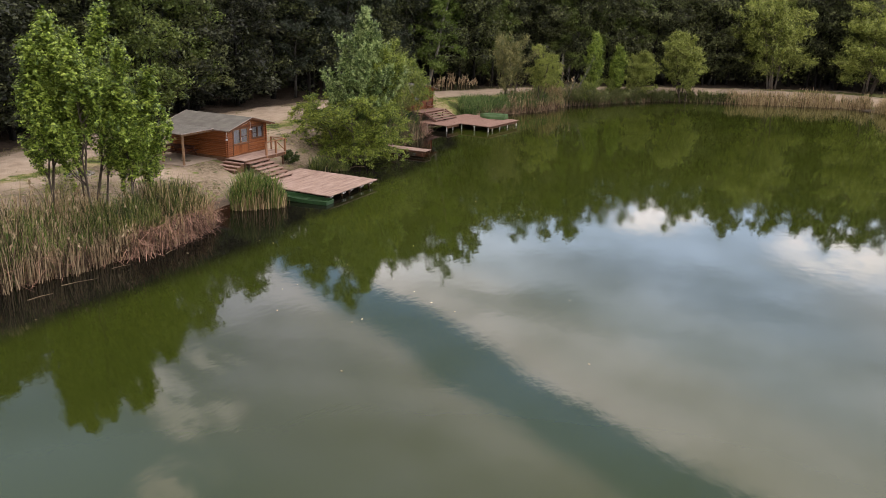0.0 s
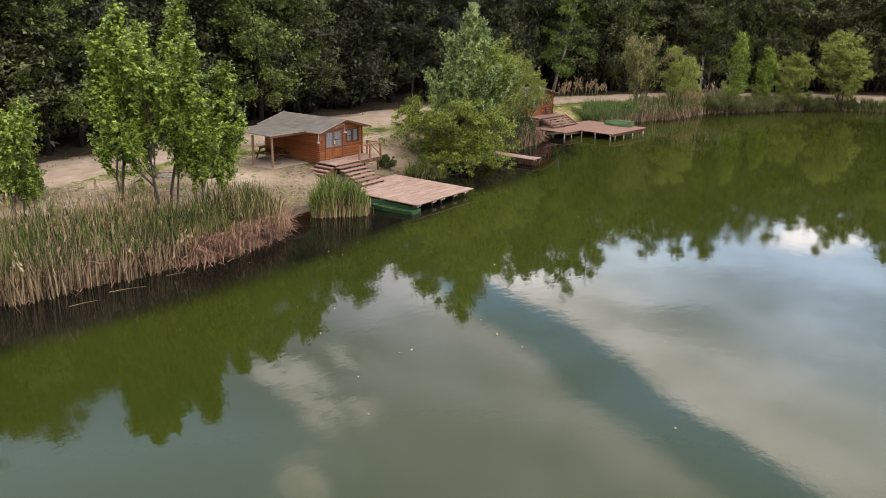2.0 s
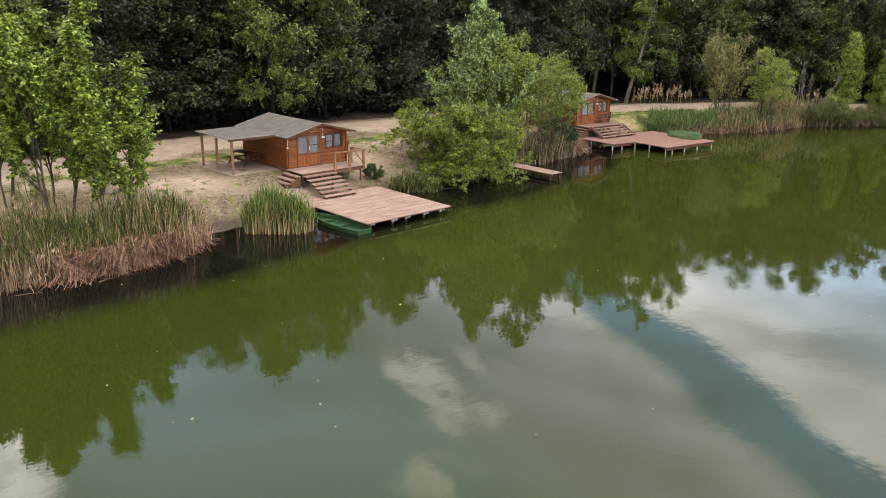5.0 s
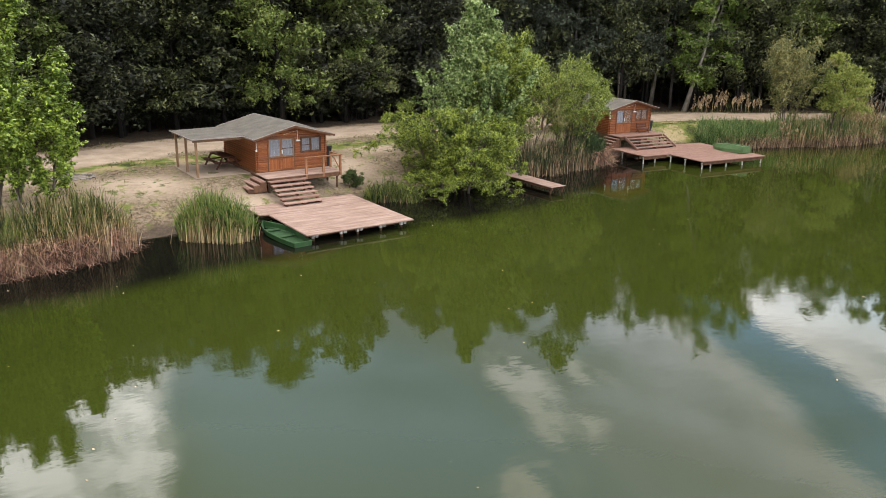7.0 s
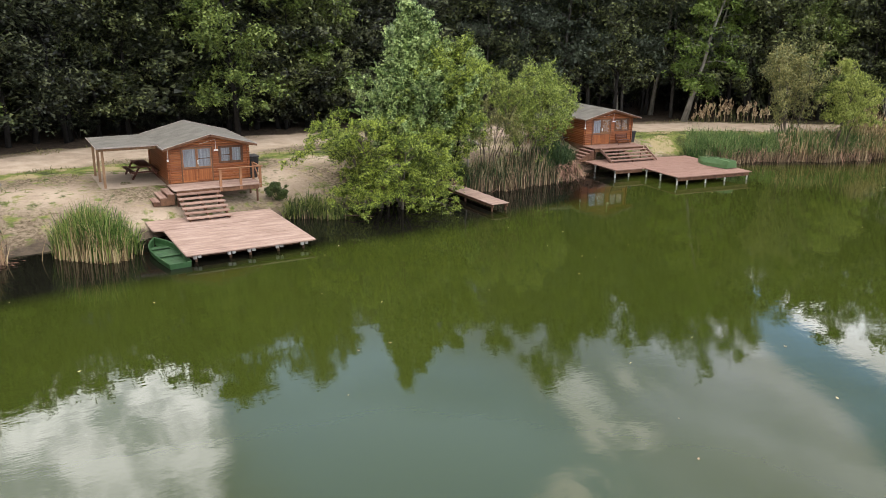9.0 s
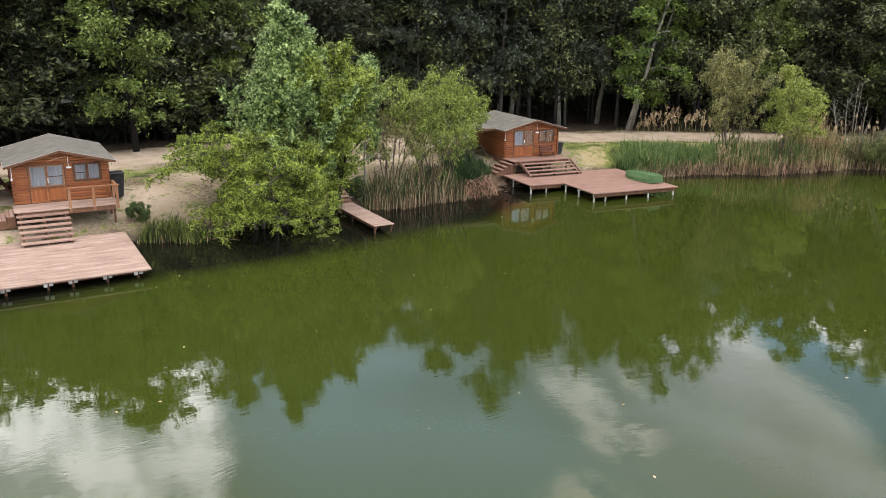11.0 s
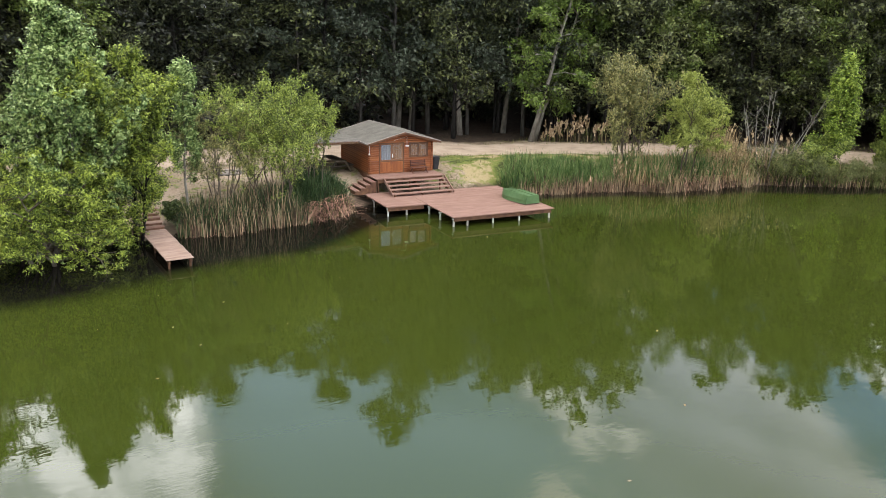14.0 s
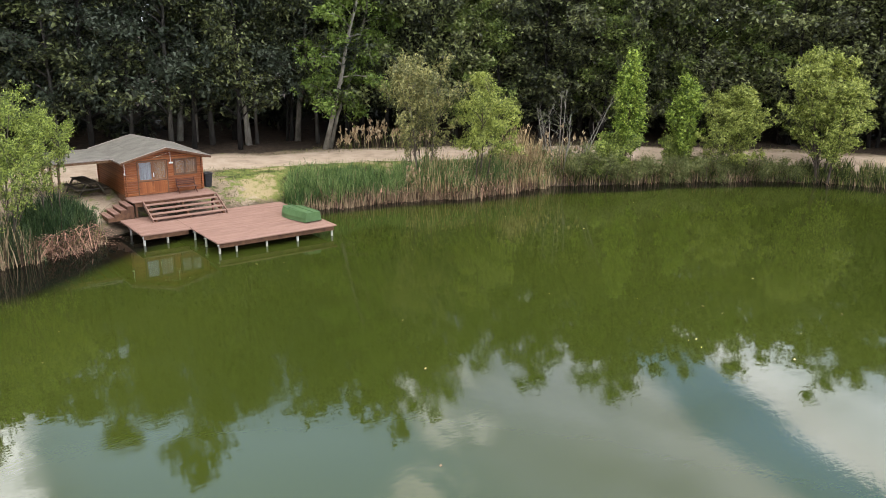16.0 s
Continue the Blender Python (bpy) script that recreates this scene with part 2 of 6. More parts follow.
M_LOG = material("stained_log", [(0.14, 0.042, 0.014), (0.235, 0.078, 0.024), (0.33, 0.125, 0.04)], scale=2.5, stretch=(0.5, 4, 6), rough=0.5, bump=0.3, obj=0.3)
M_POST = material("weathered_post", [(0.13, 0.075, 0.04), (0.22, 0.135, 0.075), (0.31, 0.205, 0.12)], scale=4, stretch=(3, 3, 0.4), rough=0.75, bump=0.3, obj=0.3)
M_BEAM = material("dark_beam", [(0.06, 0.03, 0.018), (0.11, 0.055, 0.03), (0.17, 0.09, 0.05)], scale=4, rough=0.8, bump=0.3, obj=0.3)
M_ROOF = material("roofing_felt", [(0.085, 0.08, 0.066), (0.118, 0.112, 0.094), (0.155, 0.148, 0.126)], scale=1.6, rough=0.95, bump=0.4, bump_scale=120, detail=9)
M_TRIM = material("pale_roof_edge", [(0.2, 0.17, 0.145), (0.31, 0.27, 0.24)], scale=3, rough=0.6)
M_SOFFIT = material("soffit_board", [(0.16, 0.07, 0.03), (0.26, 0.12, 0.05)], scale=3, stretch=(4, 0.5, 1), rough=0.7)
M_CURTAIN = material("curtain", [(0.211, 0.199, 0.222), (0.343, 0.328, 0.359)], scale=2, stretch=(9, 1, 0.3), rough=0.9)
# brown curtain that also holds the deck's brown reflection in the glass
M_CURTAIN_DECKBROWN = material("deck_brown_curtain", [(0.17, 0.072, 0.026), (0.26, 0.115, 0.044), (0.34, 0.165, 0.07)], scale=2, stretch=(9, 1, 0.3), rough=0.9)
M_DARK = material("room_darkness", [(0.012, 0.011, 0.01), (0.03, 0.026, 0.022)], scale=2, rough=0.9)
M_ASH = material("ash", [(0.08, 0.07, 0.058), (0.17, 0.15, 0.125), (0.27, 0.235, 0.19)], scale=5, rough=0.95, bump=0.4)
M_BLACK = material("black_plastic", [(0.012, 0.012, 0.013), (0.03, 0.03, 0.032)], scale=5, rough=0.5)
M_WHITE = material("white_plastic", [(0.65, 0.65, 0.63), (0.8, 0.8, 0.78)], scale=5, rough=0.5)
M_BOAT = material("green_boat_paint", [(0.014, 0.045, 0.014), (0.024, 0.068, 0.022), (0.042, 0.10, 0.036)], scale=2.5, rough=0.5, bump=0.1)
M_BOAT2 = material("light_green_boat_paint", [(0.0467, 0.095, 0.035), (0.0663, 0.128, 0.0476), (0.0935, 0.162, 0.063)], scale=2.5, rough=0.5, bump=0.1)
M_STONE = material("stone", [(0.11, 0.10, 0.085), (0.19, 0.175, 0.15), (0.28, 0.26, 0.22)], scale=3, rough=0.9, bump=0.5, obj=0.5)
M_CONCRETE = material("concrete_slab", [(0.25, 0.20, 0.148), (0.33, 0.27, 0.205)], scale=2, rough=0.9, bump=0.2)
M_POLE = material("white_painted_post", [(0.2, 0.18, 0.16), (0.42, 0.4, 0.37), (0.6, 0.59, 0.56)], scale=4, rough=0.7, obj=0.3)
M_OLDTABLE = material("dark_green_brown_table", [(0.022, 0.019, 0.012), (0.045, 0.037, 0.024), (0.08, 0.064, 0.042)], scale=3, stretch=(0.4, 4, 4), rough=0.7, obj=0.3)
M_TABLE = material("red_brown_table", [(0.05, 0.018, 0.012), (0.09, 0.034, 0.022), (0.14, 0.06, 0.036)], scale=3, stretch=(0.4, 4, 4), rough=0.6, obj=0.3)


def glass_material():
    m = bpy.data.materials.new("window_glass")
    m.use_nodes = True
    p = m.node_tree.nodes["Principled BSDF"]
    p.inputs["Base Color"].default_value = (0.9, 0.95, 0.95, 1)
    p.inputs["Transmission Weight"].default_value, p.inputs["Roughness"].default_value, p.inputs["IOR"].default_value = 1.0, 0.02, 1.45
    return m


M_GLASS = glass_material()


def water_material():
    """Murky green where it is deep; the bank's shade is put into the colour where it is shallow."""
    m = bpy.data.materials.new("pond_water")
    m.use_nodes = True
    nt = m.node_tree
    N, L = nt.nodes.new, nt.links.new
    p = nt.nodes["Principled BSDF"]
    p.inputs["IOR"].default_value, p.inputs["Roughness"].default_value = 1.333, 0.01
    co = N("ShaderNodeTexCoord")
    n = N("ShaderNodeTexNoise")
    n.inputs["Scale"].default_value, n.inputs["Detail"].default_value = 0.06, 4
    L(co.outputs["Object"], n.inputs["Vector"])
    r = N("ShaderNodeValToRGB")
    r.color_ramp.elements[0].position, r.color_ramp.elements[0].color = 0.3, (0.0228, 0.0318, 0.0046, 1)
    r.color_ramp.elements[1].position, r.color_ramp.elements[1].color = 0.7, (0.0305, 0.0405, 0.006, 1)
    L(n.outputs[0], r.inputs[0])
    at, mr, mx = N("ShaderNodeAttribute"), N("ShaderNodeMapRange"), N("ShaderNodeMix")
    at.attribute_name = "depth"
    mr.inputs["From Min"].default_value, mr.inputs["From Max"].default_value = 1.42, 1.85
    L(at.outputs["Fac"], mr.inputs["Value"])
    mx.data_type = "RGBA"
    # near-black that stands for shade and dark reflections beside the bank
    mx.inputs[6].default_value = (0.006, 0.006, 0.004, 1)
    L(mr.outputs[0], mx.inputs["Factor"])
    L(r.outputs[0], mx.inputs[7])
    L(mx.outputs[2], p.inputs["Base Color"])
    a, b = N("ShaderNodeTexNoise"), N("ShaderNodeBump")
    mp = N("ShaderNodeMapping")
    mp.inputs["Scale"].default_value = (1.0, 1.6, 1.0)
    L(co.outputs["Object"], mp.inputs[0])
    L(mp.outputs[0], a.inputs["Vector"])
    a.inputs["Scale"].default_value, a.inputs["Detail"].default_value = 1.4, 3
    b.inputs["Strength"].default_value, b.inputs["Distance"].default_value = 0.12, 0.02
    L(a.outputs[0], b.inputs["Height"])
    # patches of fine ripples
    fine, patch, cut, mul, b2 = N("ShaderNodeTexNoise"), N("ShaderNodeTexNoise"), N("ShaderNodeMapRange"), N("ShaderNodeMath"), N("ShaderNodeBump")
    fine.inputs["Scale"].default_value, fine.inputs["Detail"].default_value = 7.0, 2
    mp2 = N("ShaderNodeMapping")
    mp2.inputs["Scale"].default_value = (0.6, 1.7, 1.0)
    L(co.outputs["Object"], mp2.inputs[0])
    L(mp2.outputs[0], fine.inputs["Vector"])
    patch.inputs["Scale"].default_value, patch.inputs["Detail"].default_value = 0.16, 3
    L(co.outputs["Object"], patch.inputs["Vector"])
    cut.inputs["From Min"].default_value, cut.inputs["From Max"].default_value = 0.42, 0.68
    L(patch.outputs[0], cut.inputs["Value"])
    mul.operation = "MULTIPLY"
    L(fine.outputs[0], mul.inputs[0])
    L(cut.outputs[0], mul.inputs[1])
    b2.inputs["Strength"].default_value, b2.inputs["Distance"].default_value = 0.25, 0.006
    L(mul.outputs[0], b2.inputs["Height"])
    L(b.outputs[0], b2.inputs["Normal"])
    L(b2.outputs[0], p.inputs["Normal"])
    return m


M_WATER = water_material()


def ground_material():
    """Sand, grass and leaf litter, shared out by the ground's own region weights with ragged borders."""
    m = bpy.data.materials.new("ground_soil")
    m.use_nodes = True
    nt = m.node_tree
    N, L = nt.nodes.new, nt.links.new
    p = nt.nodes["Principled BSDF"]
    p.inputs["Roughness"].default_value, p.inputs["Specular IOR Level"].default_value = 0.95, 0.15
    co = N("ShaderNodeTexCoord")

    def noise_of(scale, detail=6, rough=0.6):
        n = N("ShaderNodeTexNoise")
        n.inputs["Scale"].default_value, n.inputs["Detail"].default_value, n.inputs["Roughness"].default_value = scale, detail, rough
        L(co.outputs["Object"], n.inputs["Vector"])
        return n.outputs[0]

    def ramp(src, stops):
        r = N("ShaderNodeValToRGB")
        while len(r.color_ramp.elements) < len(stops):
            r.color_ramp.elements.new(0.5)
        for e, (pos, c) in zip(r.color_ramp.elements, stops):
            e.position, e.color = pos, (*c, 1)
        L(src, r.inputs[0])
        return r.outputs[0]

    def weight(name, lo, hi, nscale, amount):
        at = N("ShaderNodeAttribute")
        at.attribute_name = name
        ma = N("ShaderNodeMath")
        ma.operation, ma.inputs[1].default_value = "MULTIPLY_ADD", amount
        L(noise_of(nscale, 8, 0.65), ma.inputs[0])
        L(at.outputs["Fac"], ma.inputs[2])
        mr = N("ShaderNodeMapRange")
        mr.inputs["From Min"].default_value, mr.inputs["From Max"].default_value = lo, hi
        L(ma.outputs[0], mr.inputs["Value"])
        return mr.outputs[0]

    def mix(f, a, b):
        x = N("ShaderNodeMix")
        x.data_type = "RGBA"
        L(f, x.inputs["Factor"])
        L(a, x.inputs[6])
        L(b, x.inputs[7])
        return x.outputs[2]
    sand = ramp(noise_of(0.9, 9, 0.68), [(0.25, (0.23, 0.178, 0.127)), (0.5, (0.36, 0.288, 0.212)), (0.75, (0.46, 0.38, 0.29))])
    grass = ramp(noise_of(0.6, 9, 0.66), [(0.4, (0.045, 0.056, 0.018)), (0.48, (0.115, 0.145, 0.034)), (0.53, (0.15, 0.165, 0.045)), (0.6, (0.29, 0.238, 0.13))])
    # leaf litter, its brown lowered to hold the shade under the trees too
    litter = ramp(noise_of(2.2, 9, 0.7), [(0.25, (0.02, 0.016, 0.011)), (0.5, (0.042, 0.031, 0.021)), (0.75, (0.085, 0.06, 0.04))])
    mud = ramp(noise_of(2.0, 8, 0.7), [(0.3, (0.05, 0.04, 0.028)), (0.7, (0.13, 0.10, 0.07))])
    speck = N("ShaderNodeMix")
    speck.data_type, speck.blend_type = "RGBA", "MULTIPLY"
    L(weight("rough", 0.7, 1.1, 0.9, 0.8), speck.inputs["Factor"])
    L(sand, speck.inputs[6])
    L(ramp(noise_of(5.5, 9, 0.78), [(0.40, (0.22, 0.21, 0.155)), (0.53, (0.56, 0.55, 0.51)), (0.66, (0.79, 0.79, 0.79))]), speck.inputs[7])
    c = mix(weight("grass", 0.89, 1.0, 1.5, 1.0), speck.outputs[2], grass)
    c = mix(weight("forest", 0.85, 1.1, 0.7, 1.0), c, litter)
    c = mix(weight("mud", 0.95, 1.2, 1.2, 1.0), c, mud)
    L(c, p.inputs["Base Color"])
    b = N("ShaderNodeBump")
    b.inputs["Strength"].default_value, b.inputs["Distance"].default_value = 0.9, 0.09
    L(noise_of(4.0, 10, 0.75), b.inputs["Height"])
    L(b.outputs[0], p.inputs["Normal"])
    return m


M_GROUND = ground_material()


# ---- mesh helpers ----
def thing(name, label, category, loc=(0, 0, 0), rz=0.0, group="", kind=""):
    ob = new(name)
    ob.matrix_basis = pose(*loc, 0, 0, rz)
    return tagged(ob, label, category, group, kind)


def add_box(bm, x0, x1, y0, y1, z0, z1, chamfer=0.0, m=None):
    """A box with chamfered edges."""
    c = chamfer
    if c <= 0:
        vs = [bm.verts.new((x, y, z)) for z in (z0, z1) for x, y in ((x0, y0), (x1, y0), (x1, y1), (x0, y1))]
        for q in ((3, 2, 1, 0), (4, 5, 6, 7), (0, 1, 5, 4), (1, 2, 6, 5), (2, 3, 7, 6), (3, 0, 4, 7)):
            bm.faces.new([vs[i] for i in q])
    else:
        vs = []
        for z, d in ((z0, c), (z0 + c, 0), (z1 - c, 0), (z1, c)):
            if d:
                ring = [(x0 + d, y0 + d), (x1 - d, y0 + d), (x1 - d, y1 - d), (x0 + d, y1 - d)]
            else:
                ring = [(x0, y0), (x1, y0), (x1, y1), (x0, y1)]
            vs.append([bm.verts.new((x, y, z)) for x, y in ring])
        bm.faces.new(list(reversed(vs[0])))
        bm.faces.new(vs[3])
        for a, b in zip(vs, vs[1:]):
            for i in range(4):
                bm.faces.new((a[i], a[(i + 1) % 4], b[(i + 1) % 4], b[i]))
    if m is not None:
        bmesh.ops.transform(bm, matrix=m, verts=[v for v in (vs if c <= 0 else sum(vs, []))])


def add_tube(bm, pts, radii, sides=6):
    """A round tapered tube along points."""
    rings = []
    for i, p in enumerate(pts):
        a = pts[max(i - 1, 0)]
        b = pts[min(i + 1, len(pts) - 1)]
        d = (Vector(b) - Vector(a)).normalized()
        s = d.cross(Vector((0.3, 0.9, 0.1))).normalized()
        t = d.cross(s)
        rings.append([bm.verts.new(Vector(p) + (s * math.cos(k * math.tau / sides) + t * math.sin(k * math.tau / sides)) * radii[i]) for k in range(sides)])
    for a, b in zip(rings, rings[1:]):
        for k in range(sides):
            bm.faces.new((a[k], a[(k + 1) % sides], b[(k + 1) % sides], b[k]))
    bm.faces.new(list(reversed(rings[0])))
    bm.faces.new(rings[-1])


def part(name, bm, mat, parent, label="", smooth=False):
    me = bpy.data.meshes.new(name)
    bm.normal_update()
    bm.to_mesh(me)
    bm.free()
    me.materials.append(mat)
    if smooth:
        me.polygons.foreach_set("use_smooth", [True] * len(me.polygons))
    ob = new(name, me)
    ob.parent = parent
    return tagged(ob, label)


def box_part(name, dims, mat, parent, label="", chamfer=0.008):
    bm = bmesh.new()
    add_box(bm, *dims, chamfer)
    return part(name, bm, mat, parent, label)


def shared(name, me, parent, m):
    ob = new(name, me)
    ob.parent = parent
    ob.matrix_basis = m
    return ob


def np_mesh(name, verts, quads, mat):
    me = bpy.data.meshes.new(name)
    n, k = np.asarray(quads).shape
    me.vertices.add(len(verts))
    me.vertices.foreach_set("co", np.asarray(verts, dtype=np.float32).ravel())
    me.loops.add(n * k)
    me.loops.foreach_set("vertex_index", np.asarray(quads, dtype=np.int32).ravel())
    me.polygons.add(n)
    me.polygons.foreach_set("loop_start", np.arange(0, n * k, k, dtype=np.int32))
    me.update(calc_edges=True)
    me.materials.append(mat)
    return me


# ---- the lie of the land ----
SHORE = [(-90, 6), (-45, 5.6), (-24, 5.0), (-16, 4.2), (-9, 4.2), (-5, 4.8), (0, 5.0), (6, 6.6), (9, 6.2), (13, 6.5), (16.5, 7.6),
         (20, 8.2), (25, 8.2), (29, 9.2), (33, 10.0), (38, 9.5), (42, 8.8), (47, 7.4), (51, 5.4), (57, 4.0), (62, 0.8), (66, -0.8),
         (70, -3.6), (74, -6.4), (76.5, -11), (77.5, -16), (81, -23), (83, -30), (81, -36), (84, -50), (80, -75), (55, -105),
         (0, -118), (-60, -110), (-100, -70), (-110, -25)]
ROAD = [(-120, 15), (-60, 17), (-25, 18), (-12, 19), (0, 21.5), (10, 22.5), (22, 21.8), (33, 20.5), (43, 17.8), (50, 15.2), (58, 10.8),
        (64.5, 6.6), (69.5, 2.2), (74, -2.6), (77.8, -8), (80.5, -13.5), (84.5, -21), (86.5, -29), (85.5, -36), (89, -50), (88, -80)]
WOOD = [(-120, 22), (-60, 23), (-25, 23.5), (-12, 24.5), (0, 27), (16, 27.5), (30, 26.5), (42, 24), (51, 20.5), (60, 15.5), (68, 10),
        (75, 4), (81, -2.5), (85, -9), (89, -15), (94, -24), (97, -35), (99, -50), (97, -85)]


def seg_dist(P, line, closed=False):
    """The distance of points from a broken line."""
    best = np.full(len(P), 1e9)
    pts = [np.array(p, float) for p in line]
    if closed:
        pts.append(pts[0])
    for a, b in zip(pts, pts[1:]):
        ab = b - a
        t = np.clip(((P - a) @ ab) / (ab @ ab), 0, 1)
        best = np.minimum(best, np.linalg.norm(P - a - t[:, None] * ab, axis=1))
    return best


def inside(P, poly):
    res = np.zeros(len(P), bool)
    n = len(poly)
    for i in range(n):
        (x1, y1), (x2, y2) = poly[i], poly[(i + 1) % n]
        if y1 == y2:
            continue
        c = ((y1 > P[:, 1]) != (y2 > P[:, 1])) & (P[:, 0] < (x2 - x1) * (P[:, 1] - y1) / (y2 - y1) + x1)
        res ^= c
    return res


WOODLAND = WOOD + [(700, -85), (700, 700), (-700, 700), (-700, 22)]


def ground_height(P):
    d = seg_dist(P, SHORE, True)
    wet = inside(P, SHORE)
    s = np.clip(d / (5.6 - 1.5 * np.clip((P[:, 0] - 16) / 9, 0, 1)), 0, 1)
    bank = 1.38 * (s * s * (3 - 2 * s)) ** 0.8
    lump = 0.05 * np.sin(P[:, 0] * 0.9 + 1.3) * np.sin(P[:, 1] * 0.7) + 0.03 * np.sin(P[:, 0] * 2.3) * np.cos(P[:, 1] * 1.9)
    rise = np.clip((P[:, 1] + P[:, 0] * 0.5 - 45) / 120, 0, 1) * 0.5
    return np.where(wet, -np.minimum(d * 0.26, 2.2) - 0.02, 0.02 + bank + (lump + rise) * s)


def ground_z(x, y):
    return float(ground_height(np.array([[x, y]], float))[0])


def axis(spans):
    out = []
    for a, b, step in spans:
        out += list(np.arange(a, b, step))
    return np.array(out + [spans[-1][1]])


def build_ground():
    xs = axis([(-900, -100, 50), (-100, -30, 4), (-30, 90, 0.6), (90, 130, 3), (130, 900, 55)])
    ys = axis([(-900, -120, 52), (-120, -30, 5), (-30, 32, 0.6), (32, 80, 4), (80, 900, 55)])
    X, Y = np.meshgrid(xs, ys)
    P = np.stack([X.ravel(), Y.ravel()], 1)
    Z = ground_height(P)
    nx, ny = len(xs), len(ys)
    i = np.arange(nx * ny).reshape(ny, nx)
    quads = np.stack([i[:-1, :-1], i[:-1, 1:], i[1:, 1:], i[1:, :-1]], -1).reshape(-1, 4)
    me = np_mesh("ground", np.column_stack([P, Z]), quads, M_GROUND)
    road = seg_dist(P, ROAD)
    d = seg_dist(P, SHORE, True)
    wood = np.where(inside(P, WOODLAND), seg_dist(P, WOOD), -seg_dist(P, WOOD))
    east = np.clip((P[:, 0] - 38.2) / 2.5, 0, 1)
    strip = np.clip((road - 1.9) / 1.2, 0, 1)
    # bare sand round the first cabin, grass beyond the second and on the far shore
    grass = np.clip(east * strip * 0.54 * np.clip((-wood - 2.6) / 1.5, 0, 1) + 0.37 * np.clip((road - 2.0) / 1.5, 0, 1), 0, 1)
    grass += 0.3 * np.clip(1 - np.abs(P[:, 1] - 16.6) / 1.6, 0, 1) * (P[:, 0] < 20)
    rough = np.clip((road - 1.6) / 1.6, 0, 1) * (0.58 + 0.4 * np.sin(P[:, 0] * 0.55 + 1.0) * np.sin(P[:, 1] * 0.7 + 0.4))
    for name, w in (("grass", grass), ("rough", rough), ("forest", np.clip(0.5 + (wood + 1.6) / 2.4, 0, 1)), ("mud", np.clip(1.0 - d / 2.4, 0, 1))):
        at = me.attributes.new(name, "FLOAT", "POINT")
        at.data.foreach_set("value", w.astype(np.float32))
    me.polygons.foreach_set("use_smooth", [True] * len(me.polygons))
    tagged(new("ground", me), "sandy lakeside ground with a pale track, grass and litter", "ground", kind="structure")
    xs = axis([(-140, -30, 5), (-30, 90, 0.8), (90, 120, 5)])
    ys = axis([(-132, -40, 6), (-40, 14, 0.8), (14, 28, 4)])
    X, Y = np.meshgrid(xs, ys)
    P = np.stack([X.ravel(), Y.ravel()], 1)
    i = np.arange(len(P)).reshape(len(ys), len(xs))
    me = np_mesh("water", np.column_stack([P, np.zeros(len(P))]), np.stack([i[:-1, :-1], i[:-1, 1:], i[1:, 1:], i[1:, :-1]], -1).reshape(-1, 4), M_WATER)
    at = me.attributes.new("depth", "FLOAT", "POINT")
    # depth, raised in the east to narrow the painted shade strip there
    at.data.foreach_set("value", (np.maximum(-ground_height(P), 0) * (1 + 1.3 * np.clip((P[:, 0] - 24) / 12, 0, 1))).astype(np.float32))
    w = new("water", me)
    tagged(w, "still murky green pond water reflecting trees and clouds", "water", kind="structure")


build_ground()


# ---- plants ----
def leaves(rng, centres, radii, per, size, up=0.5, slim=0.5, flat=0.75, spray=0.0, hang=0.0, shoots=4, reach=1.75):
    """Many small pointed leaf blades, scattered in clumps; spray: the share set along shoots that leave the clump, which rise or hang."""
    k = len(centres)
    C = np.repeat(centres, per, 0)
    R = np.repeat(radii, per)
    d = rng.normal(size=(k * per, 3))
    d *= (rng.random(k * per) ** 0.4 / np.linalg.norm(d, axis=1))[:, None]
    d[:, 2] *= flat
    if spray:
        way = rng.normal(size=(k, shoots, 3)) * 0.75 + np.array([0, 0, hang])
        way /= np.linalg.norm(way, axis=2)[:, :, None]
        pick = way[np.repeat(np.arange(k), per), rng.integers(shoots, size=k * per)]
        along = (rng.random(k * per) * reach)[:, None]
        e = pick * along + rng.normal(size=d.shape) * (0.19 - 0.1 * along / reach)
        d = np.where((rng.random(k * per) < spray)[:, None], e, d * 0.85)
    P = C + d * R[:, None]
    n = rng.normal(size=P.shape) * 0.6 + np.array([0, 0, up]) + d * 0.9
    n /= np.linalg.norm(n, axis=1)[:, None]
    t = np.cross(n, rng.normal(size=P.shape))
    t /= np.linalg.norm(t, axis=1)[:, None]
    b = np.cross(n, t)
    s = (size * (0.6 + 0.8 * rng.random(len(P))))[:, None]
    return np.stack([P - t * s - b * s * slim, P - t * s + b * s * slim, P + t * s], 1).reshape(-1, 3)


def blades_mesh(name, V, mat):
    return np_mesh(name, V, np.arange(len(V)).reshape(-1, 3), mat)


